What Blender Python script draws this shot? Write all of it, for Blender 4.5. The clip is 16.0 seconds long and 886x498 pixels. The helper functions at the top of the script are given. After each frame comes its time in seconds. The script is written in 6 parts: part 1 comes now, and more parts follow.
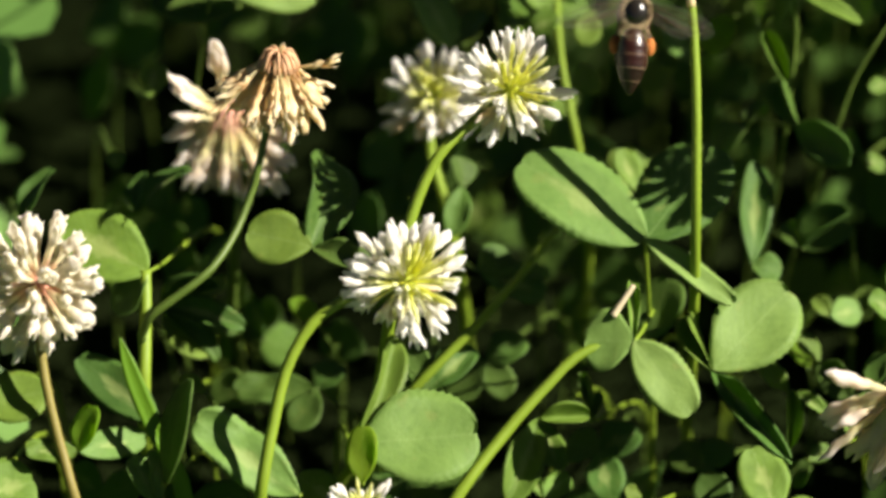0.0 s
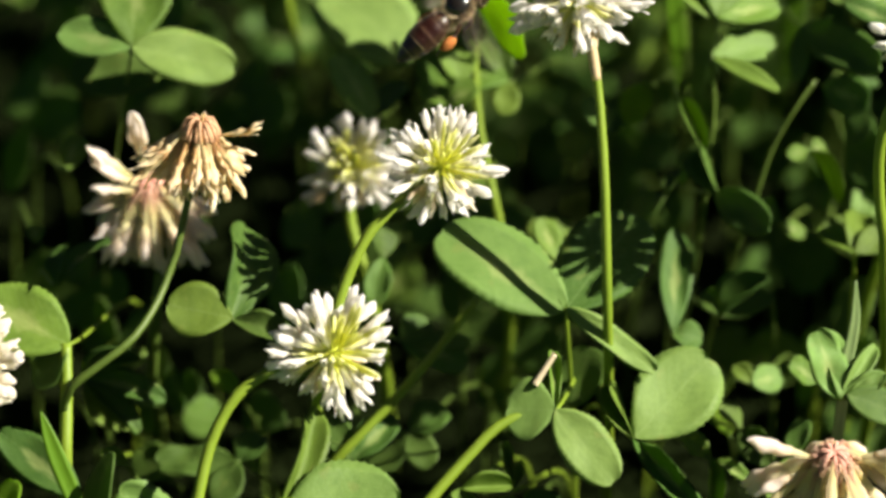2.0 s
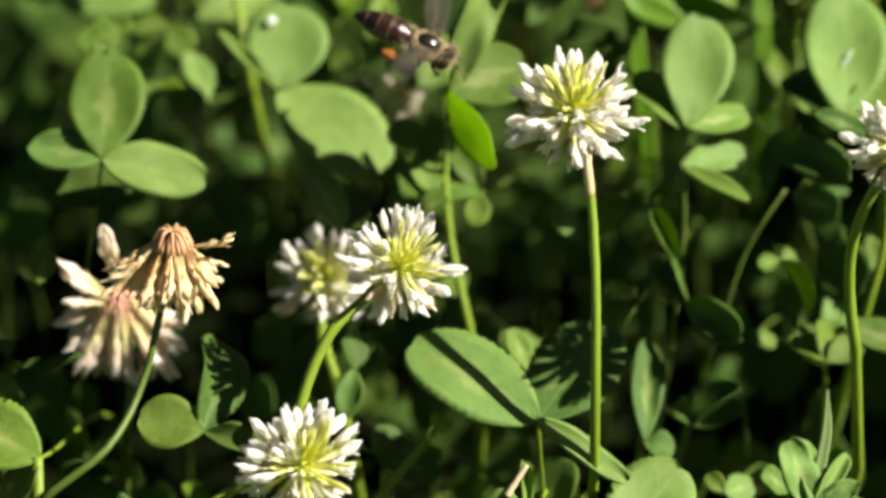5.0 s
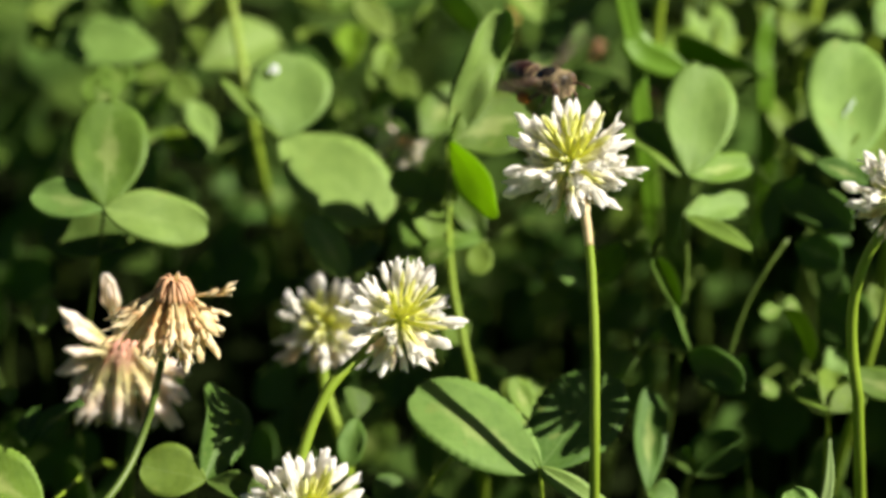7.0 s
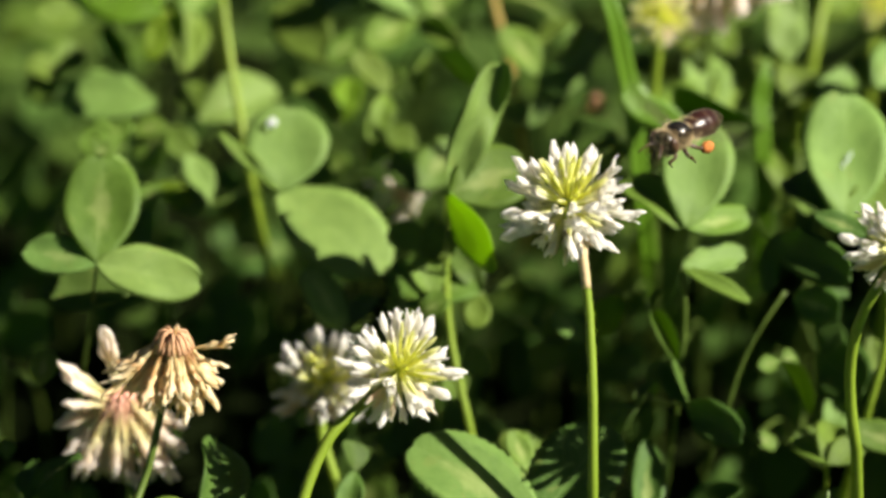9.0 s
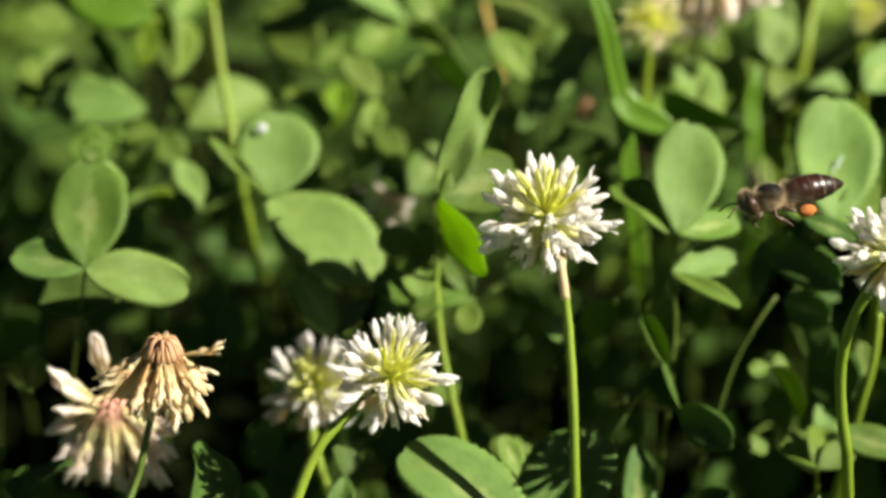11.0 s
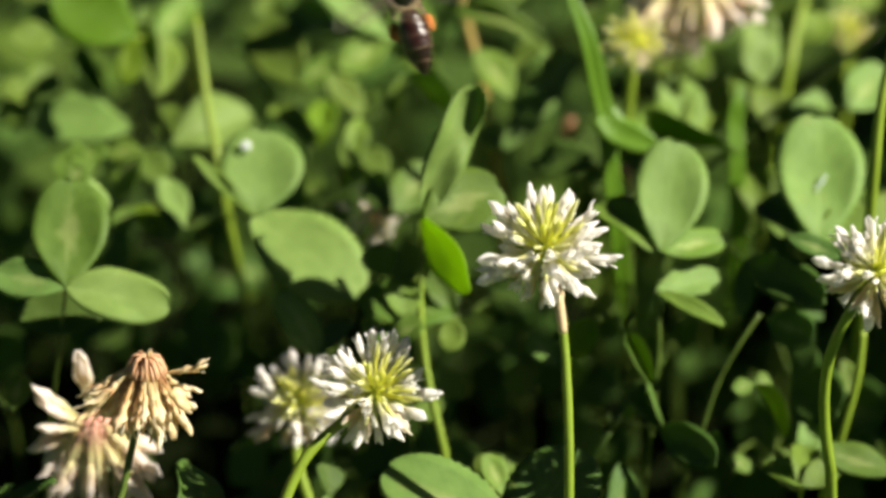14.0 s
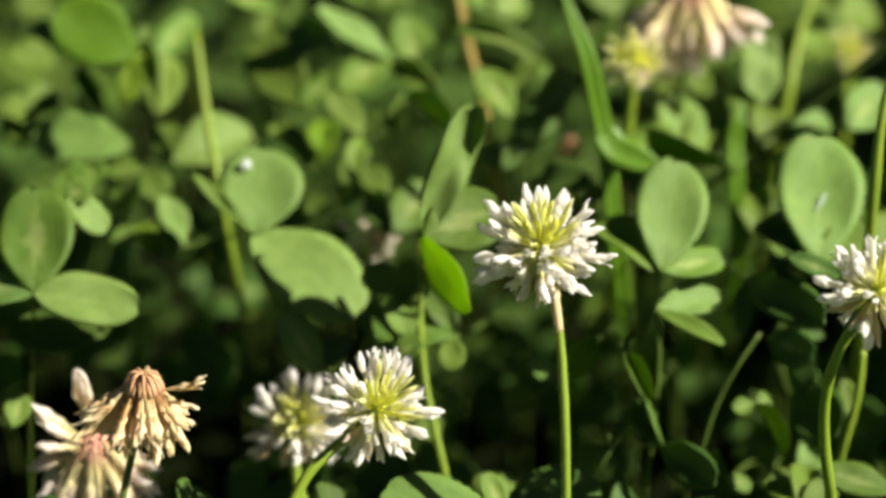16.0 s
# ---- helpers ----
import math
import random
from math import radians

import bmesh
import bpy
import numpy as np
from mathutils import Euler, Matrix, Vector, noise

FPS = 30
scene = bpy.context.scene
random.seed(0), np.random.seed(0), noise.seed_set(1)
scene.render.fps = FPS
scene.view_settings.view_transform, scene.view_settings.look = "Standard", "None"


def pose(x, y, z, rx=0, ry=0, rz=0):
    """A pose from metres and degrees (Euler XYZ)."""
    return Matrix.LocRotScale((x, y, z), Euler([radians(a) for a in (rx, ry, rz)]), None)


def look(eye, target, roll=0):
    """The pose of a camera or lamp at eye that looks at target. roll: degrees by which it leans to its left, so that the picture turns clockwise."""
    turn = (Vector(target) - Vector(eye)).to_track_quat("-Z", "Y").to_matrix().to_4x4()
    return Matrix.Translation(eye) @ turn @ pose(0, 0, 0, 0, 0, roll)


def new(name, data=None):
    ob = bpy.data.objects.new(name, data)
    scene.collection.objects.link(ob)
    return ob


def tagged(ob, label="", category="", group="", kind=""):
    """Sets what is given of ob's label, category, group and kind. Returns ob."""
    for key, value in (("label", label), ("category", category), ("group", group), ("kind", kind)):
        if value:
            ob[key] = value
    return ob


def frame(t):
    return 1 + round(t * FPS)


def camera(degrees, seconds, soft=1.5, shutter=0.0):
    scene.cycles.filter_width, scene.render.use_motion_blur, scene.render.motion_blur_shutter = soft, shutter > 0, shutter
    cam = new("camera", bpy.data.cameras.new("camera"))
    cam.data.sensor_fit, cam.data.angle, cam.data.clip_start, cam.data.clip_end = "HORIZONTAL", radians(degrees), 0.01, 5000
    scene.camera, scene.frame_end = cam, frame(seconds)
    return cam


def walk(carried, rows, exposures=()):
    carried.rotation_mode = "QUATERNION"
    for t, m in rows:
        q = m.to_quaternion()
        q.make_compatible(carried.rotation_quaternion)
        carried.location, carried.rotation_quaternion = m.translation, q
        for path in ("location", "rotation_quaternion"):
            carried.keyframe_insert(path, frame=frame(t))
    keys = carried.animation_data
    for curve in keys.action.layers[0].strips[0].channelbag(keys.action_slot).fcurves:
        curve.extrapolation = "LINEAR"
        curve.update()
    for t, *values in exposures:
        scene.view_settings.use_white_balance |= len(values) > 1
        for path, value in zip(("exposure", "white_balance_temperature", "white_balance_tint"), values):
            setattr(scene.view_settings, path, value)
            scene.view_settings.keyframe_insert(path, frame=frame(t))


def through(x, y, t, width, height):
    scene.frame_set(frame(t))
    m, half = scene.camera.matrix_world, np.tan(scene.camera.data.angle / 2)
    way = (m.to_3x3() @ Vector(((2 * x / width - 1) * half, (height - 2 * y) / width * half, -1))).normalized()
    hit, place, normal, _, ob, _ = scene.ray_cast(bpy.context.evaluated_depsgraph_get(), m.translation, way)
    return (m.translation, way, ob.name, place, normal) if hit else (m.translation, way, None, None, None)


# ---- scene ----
# ---- camera ----
cam = camera(12.0, 16.0, 3.3, 0.5)
cam.data.dof.use_dof, cam.data.dof.focus_distance, cam.data.dof.aperture_fstop = True, 0.52, 13.0
EYE = (0.0, -0.46, 0.343)
PATH = [
    (0.0, 56.742, 1.765, -0.166),
    (0.5, 57.199, 1.402, -0.118),
    (1.0, 57.394, 1.061, -0.099),
    (1.5, 57.533, 0.710, -0.076),
    (2.0, 57.695, 0.480, 0.034),
    (2.5, 57.870, 0.326, 0.052),
    (3.0, 58.081, 0.231, 0.052),
    (3.5, 58.285, 0.148, 0.099),
    (4.0, 58.477, 0.090, 0.134),
    (4.5, 58.871, 0.014, -0.038),
    (7.0, 59.871, 0.056, 0.000),
    (7.5, 60.057, 0.039, -0.012),
    (8.0, 60.228, 0.035, -0.054),
    (8.5, 60.451, 0.031, -0.067),
    (9.0, 60.589, 0.023, -0.063),
    (11.5, 60.660, -0.194, -0.036),
    (12.0, 60.657, -0.260, 0.021),
    (12.5, 60.694, -0.296, 0.007),
    (13.0, 60.748, -0.326, 0.052),
    (13.5, 60.811, -0.365, 0.040),
    (14.0, 60.905, -0.378, 0.067),
    (14.5, 60.971, -0.376, 0.020),
    (15.0, 61.036, -0.393, 0.100),
    (15.5, 61.092, -0.374, 0.028),
    (16.0, 61.162, -0.378, 0.129),
]
walk(cam, [(t, pose(*EYE, tilt, 0, turn) @ pose(0, 0, 0, 0, 0, roll)) for t, tilt, turn, roll in PATH], [(0.0, 1.25), (7.0, 1.22), (16.0, 1.13)])

# ---- world and light ----
world = bpy.data.worlds.new("sky")
scene.world = world
world.use_nodes = True
wn = world.node_tree.nodes
sky = wn.new("ShaderNodeTexSky")
sky.sky_type = "NISHITA"
sky.sun_disc = False
sky.air_density, sky.dust_density, sky.ozone_density = 0.26, 0.5, 0.0
SUN_AZ, SUN_EL = 97.5, 41.0
sky.sun_elevation, sky.sun_rotation = radians(SUN_EL), radians(SUN_AZ)
wn["Background"].inputs["Strength"].default_value = 0.022
world.node_tree.links.new(sky.outputs[0], wn["Background"].inputs[0])
sun_to = Vector((math.sin(radians(SUN_AZ)) * math.cos(radians(SUN_EL)), math.cos(radians(SUN_AZ)) * math.cos(radians(SUN_EL)), math.sin(radians(SUN_EL))))
sun = new("sun", bpy.data.lights.new("sun", "SUN"))
sun.data.energy, sun.data.angle, sun.data.color = 5.0, radians(0.55), (1.0, 0.945, 0.82)
sun.matrix_world = look(sun_to * 5.0, (0, 0, 0))


# ---- materials ----
class Mat:
    """A small builder for node materials."""

    def __init__(self, name):
        self.m = bpy.data.materials.new(name)
        self.m.use_nodes = True
        self.t = self.m.node_tree
        self.p = self.t.nodes["Principled BSDF"]
        self.out = self.t.nodes["Material Output"]

    def node(self, kind, **inputs):
        n = self.t.nodes.new(kind)
        for k, v in inputs.items():
            self.put(n.inputs[k.replace("_", " ")], v)
        return n

    def put(self, socket, v):
        if isinstance(v, bpy.types.NodeSocket):
            self.t.links.new(v, socket)
        else:
            socket.default_value = v

    def coords(self, which="Generated"):
        return self.t.nodes.new("ShaderNodeTexCoord").outputs[which]

    def math(self, op, a, b=0.0, c=0.0):
        n = self.t.nodes.new("ShaderNodeMath")
        n.operation = op
        for s, v in zip(n.inputs, (a, b, c)):
            self.put(s, v)
        return n.outputs[0]

    def noise(self, vec, scale, detail=3.0):
        n = self.t.nodes.new("ShaderNodeTexNoise")
        self.put(n.inputs["Vector"], vec)
        n.inputs["Scale"].default_value, n.inputs["Detail"].default_value = scale, detail
        return n.outputs["Fac"]

    def ramp(self, fac, stops):
        n = self.t.nodes.new("ShaderNodeValToRGB")
        self.put(n.inputs[0], fac)
        e = n.color_ramp.elements
        while len(e) < len(stops):
            e.new(0.5)
        for el, (pos, col) in zip(e, stops):
            el.position, el.color = pos, (*col, 1.0)
        return n.outputs[0]

    def mix(self, fac, a, b, mode="MIX"):
        n = self.t.nodes.new("ShaderNodeMix")
        n.data_type, n.blend_type = "RGBA", mode
        for s, v in ((n.inputs[0], fac), (n.inputs[6], a), (n.inputs[7], b)):
            self.put(s, (*v, 1.0) if isinstance(v, tuple) and len(v) == 3 else v)
        return n.outputs[2]

    def split(self, vec):
        n = self.t.nodes.new("ShaderNodeSeparateXYZ")
        self.put(n.inputs[0], vec)
        return n.outputs

    def rand(self):
        return self.t.nodes.new("ShaderNodeObjectInfo").outputs["Random"]

    def bump(self, height, strength, distance):
        n = self.t.nodes.new("ShaderNodeBump")
        self.put(n.inputs["Height"], height)
        n.inputs["Strength"].default_value, n.inputs["Distance"].default_value = strength, distance
        self.put(self.p.inputs["Normal"], n.outputs[0])

    def through_light(self, colour, share):
        """Light that passes through a thin leaf or petal."""
        tl = self.t.nodes.new("ShaderNodeBsdfTranslucent")
        self.put(tl.inputs[0], colour if isinstance(colour, bpy.types.NodeSocket) else (*colour, 1.0))
        mx = self.t.nodes.new("ShaderNodeMixShader")
        mx.inputs[0].default_value = share
        self.t.links.new(self.p.outputs[0], mx.inputs[1])
        self.t.links.new(tl.outputs[0], mx.inputs[2])
        self.t.links.new(mx.outputs[0], self.out.inputs["Surface"])

    def done(self, colour=None, rough=0.5, spec=0.5, metal=0.0):
        if colour is not None:
            self.put(self.p.inputs["Base Color"], (*colour, 1.0) if isinstance(colour, tuple) and len(colour) == 3 else colour)
        self.put(self.p.inputs["Roughness"], rough)
        self.p.inputs["Specular IOR Level"].default_value = spec
        self.p.inputs["Metallic"].default_value = metal
        return self.m


def leaf_material(name, dark, light, through, share=0.28, mark=0.5, low=0.78, spread=0.45):
    k = Mat(name)
    g = k.coords()
    x, y, z = k.split(g)
    r = k.rand()
    ax = k.math("ABSOLUTE", k.math("SUBTRACT", x, 0.5))
    shift = k.node("ShaderNodeVectorMath")
    shift.operation = "MULTIPLY_ADD"
    k.put(shift.inputs[0], r)
    shift.inputs[1].default_value = (37.0, 53.0, 0.0)
    k.put(shift.inputs[2], g)
    own = shift.outputs[0]
    big = k.noise(own, 2.4)
    fine = k.noise(own, 26.0, 4.0)
    col = k.mix(big, dark, light)
    col = k.mix(k.math("MULTIPLY", fine, 0.30), col, light)
    mottle = k.math("MULTIPLY", k.math("SUBTRACT", k.noise(own, 7.5, 5.0), 0.5), 2.6)
    col = k.mix(k.math("MINIMUM", k.math("MAXIMUM", mottle, 0.0), 0.6), col, light)
    col = k.mix(k.math("MINIMUM", k.math("MAXIMUM", k.math("MULTIPLY", mottle, -1.0), 0.0), 0.6), col, dark)
    speck = k.math("MULTIPLY", k.math("GREATER_THAN", k.noise(own, 55.0, 2.0), 0.60), 0.20)
    col = k.mix(speck, col, (0.24, 0.36, 0.09))
    worn = k.math("MULTIPLY", k.math("GREATER_THAN", k.noise(own, 4.5, 5.0), 0.66), 0.22)
    col = k.mix(worn, col, (0.24, 0.23, 0.06))
    # midrib and side veins, paler than the blade
    vein = k.math("SINE", k.math("MULTIPLY", k.math("SUBTRACT", y, k.math("MULTIPLY_ADD", fine, 0.04, k.math("MULTIPLY", ax, 0.75))), 68.0))
    vein = k.math("MULTIPLY", k.math("MAXIMUM", k.math("SUBTRACT", vein, 0.35), 0.0), 0.08)
    rib = k.math("MULTIPLY", k.math("LESS_THAN", ax, 0.012), 0.18)
    col = k.mix(k.math("MAXIMUM", vein, rib), col, (0.30, 0.42, 0.14))
    # the pale yellowish blotch along the midrib, on part of the leaflets
    blot = k.math("ADD", k.math("MULTIPLY", ax, 5.5), k.math("MULTIPLY", k.math("ABSOLUTE", k.math("SUBTRACT", y, 0.50)), 2.6))
    blot = k.math("SUBTRACT", 1.0, k.math("ADD", blot, k.math("MULTIPLY", k.math("SUBTRACT", k.noise(own, 6.0, 4.0), 0.5), 1.6)))
    blot = k.math("MINIMUM", k.math("MAXIMUM", blot, 0.0), 0.5)
    blot = k.math("MULTIPLY", blot, k.math("MULTIPLY", k.math("GREATER_THAN", r, 1.0 - mark), 0.9))
    col = k.mix(blot, col, (0.36, 0.42, 0.14))
    hue = k.node("ShaderNodeHueSaturation")
    k.put(hue.inputs["Color"], col)
    k.put(hue.inputs["Hue"], k.math("MULTIPLY_ADD", r, 0.026, 0.478))
    k.put(hue.inputs["Value"], k.math("MULTIPLY_ADD", k.math("FRACT", k.math("MULTIPLY", r, 7.31)), spread, low))
    col = hue.outputs[0]
    k.bump(k.math("ADD", k.math("MULTIPLY", vein, -0.4), k.math("MULTIPLY", fine, 0.5)), 0.4, 0.0004)
    m = k.done(col, k.math("MULTIPLY_ADD", fine, 0.30, 0.42), 0.22)
    k.through_light(through, share)
    return m


LEAF = leaf_material("clover_leaf_green", (0.064, 0.126, 0.014), (0.136, 0.238, 0.031), (0.27, 0.42, 0.008), 0.33)
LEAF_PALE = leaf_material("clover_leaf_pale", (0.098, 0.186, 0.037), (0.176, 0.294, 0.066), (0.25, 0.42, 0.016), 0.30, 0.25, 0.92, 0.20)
# darkened copy of the leaf green: shade put into the colour; bluish leaflets too
LEAF_SHADED_BLUE = leaf_material("clover_leaf_shaded_bluish", (0.036, 0.090, 0.013), (0.078, 0.156, 0.025), (0.15, 0.28, 0.008), 0.32, 0.15)
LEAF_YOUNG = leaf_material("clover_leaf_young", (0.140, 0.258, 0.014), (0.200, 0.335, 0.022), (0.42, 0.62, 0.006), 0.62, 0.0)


def stalk_material(name, low, high, rough=0.5):
    k = Mat(name)
    o = k.coords("Object")
    n1, n2 = k.noise(o, 300.0, 4.0), k.noise(o, 45.0)
    col = k.mix(n2, low, high)
    col = k.mix(k.math("MULTIPLY", n1, 0.35), col, high)
    k.bump(n1, 0.4, 0.0003)
    m = k.done(col, rough, 0.4)
    k.through_light(high, 0.12)
    return m


STALK = stalk_material("stalk_green", (0.122, 0.200, 0.012), (0.230, 0.320, 0.024))
STALK_TAN = stalk_material("stalk_tan", (0.300, 0.210, 0.035), (0.430, 0.320, 0.070))
# olive stalks of old heads; also a darkened green for stalks in shade
STALK_DARK = stalk_material("stalk_olive_shaded", (0.050, 0.098, 0.011), (0.110, 0.160, 0.024))
STALK_BROWN = stalk_material("stalk_brownish", (0.170, 0.115, 0.028), (0.250, 0.220, 0.050))
GRASS_PALE = stalk_material("grass_pale", (0.160, 0.240, 0.075), (0.240, 0.330, 0.125))
GRASS = stalk_material("grass_green", (0.066, 0.150, 0.005), (0.110, 0.225, 0.009))


def floret_material(name, stops, wobble=0.12, share=0.50, through=(0.94, 0.91, 0.72), rough=0.55, stain=None):
    """Colour runs from the calyx to the tip of the petals."""
    k = Mat(name)
    g = k.coords()
    x, y, z = k.split(g)
    n = k.noise(g, 5.0)
    f = k.math("ADD", z, k.math("MULTIPLY", k.math("SUBTRACT", n, 0.5), wobble))
    f = k.math("ADD", f, k.math("MULTIPLY", k.math("SUBTRACT", k.rand(), 0.5), wobble))
    col = k.ramp(f, stops)
    fib = k.noise(k.coords("Object"), 18.0, 4.0)
    col = k.mix(k.math("MULTIPLY", fib, 0.10), col, (0.70, 0.62, 0.54))
    if stain:
        # some florets have withered further than others
        patch = k.math("ADD", k.math("FRACT", k.math("MULTIPLY", k.rand(), 11.7)), k.math("MULTIPLY", k.math("SUBTRACT", k.noise(g, 3.0, 4.0), 0.5), 1.4))
        patch = k.math("MULTIPLY", k.math("MINIMUM", k.math("MAXIMUM", k.math("SUBTRACT", patch, 0.55), 0.0), 0.40), 1.8)
        col = k.mix(patch, col, stain)
    k.bump(fib, 0.25, 0.0002)
    m = k.done(col, rough, 0.35)
    k.through_light(through, share)
    return m


WHITE = floret_material("floret_white", [(0.0, (0.60, 0.62, 0.06)), (0.30, (0.74, 0.76, 0.20)), (0.52, (0.82, 0.82, 0.36)), (0.62, (0.90, 0.88, 0.78)), (0.72, (0.92, 0.90, 0.89)), (1.0, (0.93, 0.91, 0.92))], through=(0.97, 0.95, 0.90), share=0.66)
BUD = floret_material("floret_bud", [(0.0, (0.62, 0.64, 0.08)), (0.45, (0.76, 0.76, 0.20)), (0.66, (0.80, 0.80, 0.40)), (0.80, (0.88, 0.86, 0.72)), (1.0, (0.90, 0.88, 0.82))], through=(0.92, 0.93, 0.26), share=0.66)
BLUSH = floret_material("floret_blush", [(0.0, (0.45, 0.24, 0.12)), (0.25, (0.55, 0.46, 0.16)), (0.48, (0.78, 0.66, 0.36)), (0.68, (0.82, 0.58, 0.36)), (0.86, (0.88, 0.74, 0.60)), (1.0, (0.92, 0.86, 0.80))], 0.3)
PALE_OLD = floret_material("floret_pale_old", [(0.0, (0.55, 0.20, 0.14)), (0.28, (0.62, 0.36, 0.22)), (0.45, (0.76, 0.70, 0.46)), (0.7, (0.84, 0.79, 0.70)), (1.0, (0.86, 0.78, 0.74))], 0.25)
DRY = floret_material("floret_dry", [(0.0, (0.44, 0.22, 0.11)), (0.2, (0.62, 0.50, 0.22)), (0.42, (0.84, 0.76, 0.46)), (0.60, (0.82, 0.64, 0.34)), (0.80, (0.84, 0.72, 0.44)), (1.0, (0.92, 0.84, 0.62))], 0.55, 0.42, (0.92, 0.74, 0.38), 0.7, (0.60, 0.28, 0.09))
DRY_PINK = floret_material("floret_dry_pink", [(0.0, (0.60, 0.30, 0.22)), (0.22, (0.74, 0.70, 0.28)), (0.45, (0.86, 0.82, 0.52)), (0.60, (0.88, 0.74, 0.60)), (0.72, (0.92, 0.85, 0.81)), (1.0, (0.93, 0.89, 0.88))], 0.18, 0.60, (0.96, 0.88, 0.76), 0.65)


def plain(name, low, high, scale, rough=0.6, spec=0.4, bump=0.4, metal=0.0):
    k = Mat(name)
    o = k.coords("Object")
    n = k.noise(o, scale, 5.0)
    k.bump(n, bump, 0.0003)
    return k.done(k.mix(k.math("ADD", k.math("MULTIPLY", k.noise(o, scale * 0.17), 0.5), k.math("MULTIPLY", n, 0.5)), low, high), rough, spec, metal)


CORE = plain("flower_core", (0.46, 0.54, 0.05), (0.62, 0.66, 0.10), 900.0)
NECK = stalk_material("stalk_neck", (0.48, 0.36, 0.15), (0.66, 0.50, 0.32))
CORE_PINK = plain("flower_core_pink", (0.52, 0.22, 0.15), (0.74, 0.42, 0.33), 900.0)
CORE_DRY = plain("flower_core_dry", (0.44, 0.22, 0.11), (0.68, 0.42, 0.24), 900.0)
STRAW = plain("dead_straw", (0.42, 0.34, 0.20), (0.66, 0.56, 0.38), 400.0)


def shaded_soil_material():
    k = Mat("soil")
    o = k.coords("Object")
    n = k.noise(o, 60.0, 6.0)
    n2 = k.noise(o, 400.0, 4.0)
    # near-black base: the deep shade under the plants is in this colour
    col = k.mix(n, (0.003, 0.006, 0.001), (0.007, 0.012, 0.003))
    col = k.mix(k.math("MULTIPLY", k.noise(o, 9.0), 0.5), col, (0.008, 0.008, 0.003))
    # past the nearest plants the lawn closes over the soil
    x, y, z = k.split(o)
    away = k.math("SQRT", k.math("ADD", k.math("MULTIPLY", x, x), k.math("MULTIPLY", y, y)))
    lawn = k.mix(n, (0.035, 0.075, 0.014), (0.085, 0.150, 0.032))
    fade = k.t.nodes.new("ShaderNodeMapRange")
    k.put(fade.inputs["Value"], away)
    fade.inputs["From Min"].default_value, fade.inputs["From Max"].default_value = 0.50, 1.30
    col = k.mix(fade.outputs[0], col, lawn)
    k.bump(k.math("ADD", n, k.math("MULTIPLY", n2, 0.4)), 0.9, 0.006)
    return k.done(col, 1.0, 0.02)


SHADED_SOIL = shaded_soil_material()


# ---- mesh helpers ----
def mesh_of(name, verts, faces, material, smooth=True):
    me = bpy.data.meshes.new(name)
    me.from_pydata([tuple(v) for v in verts], [], faces)
    me.materials.append(material)
    if smooth:
        me.polygons.foreach_set("use_smooth", [True] * len(me.polygons))
    me.update()
    return me


def part(name, me, parent, m=None, label=""):
    """One mesh object under a thing or under a part."""
    ob = new(name, me)
    ob.parent = parent
    if m is not None:
        ob.matrix_basis = m
    return tagged(ob, label) if label else ob


def thing(name, m, label, category, group="", kind=""):
    ob = new(name)
    ob.empty_display_size = 0.01
    ob.matrix_basis = m
    return tagged(ob, label, category, group, kind)


def spline(points, n):
    """A smooth run of n places through the given ones."""
    pts = [Vector(p) for p in points]
    if len(pts) == 2:
        return [pts[0].lerp(pts[1], i / (n - 1)) for i in range(n)]
    ext = [2 * pts[0] - pts[1], *pts, 2 * pts[-1] - pts[-2]]
    out = []
    for i in range(n):
        u = i / (n - 1) * (len(pts) - 1)
        j = min(int(u), len(pts) - 2)
        u -= j
        a, b, c, d = ext[j:j + 4]
        la, lb, lc = max((b - a).length, 1e-9), max((c - b).length, 1e-9), max((d - c).length, 1e-9)
        mb = ((c - b) / lb * la + (b - a) / la * lb) / (la + lb) * lb
        mc = ((d - c) / lc * lb + (c - b) / lb * lc) / (lb + lc) * lb
        out.append((2 * u ** 3 - 3 * u * u + 1) * b + (u ** 3 - 2 * u * u + u) * mb + (3 * u * u - 2 * u ** 3) * c + (u ** 3 - u * u) * mc)
    return out


def tube(points, radii, sides=8, n=14, rough=0.0, rng=None):
    """Vertices and faces of a closed tube through the points; radii runs over its length."""
    run = spline(points, n)
    verts, faces = [], []
    a = None
    for i, c in enumerate(run):
        d = (run[min(i + 1, n - 1)] - run[max(i - 1, 0)]).normalized()
        if a is None:
            a = d.cross(Vector((0.31, 0.94, 0.17) if abs(d.y) < 0.8 else (1, 0, 0)))
        a = (a - d * a.dot(d)).normalized()
        b = d.cross(a)
        u = i / (n - 1) * (len(radii) - 1)
        j = min(int(u), len(radii) - 2)
        r = radii[j] + (radii[j + 1] - radii[j]) * (u - j)
        for s in range(sides):
            w = 2 * math.pi * s / sides
            rr = r * (1 + (rng.uniform(-rough, rough) if rng else 0))
            verts.append(c + (a * math.cos(w) + b * math.sin(w)) * rr)
    for i in range(n - 1):
        for s in range(sides):
            t = (s + 1) % sides
            faces.append((i * sides + s, i * sides + t, (i + 1) * sides + t, (i + 1) * sides + s))
    faces.append(tuple(range(sides - 1, -1, -1)))
    faces.append(tuple((n - 1) * sides + s for s in range(sides)))
    return verts, faces


def joined(*pieces):
    verts, faces = [], []
    for v, f in pieces:
        k = len(verts)
        verts.extend(v)
        faces.extend(tuple(i + k for i in q) for q in f)
    return verts, faces


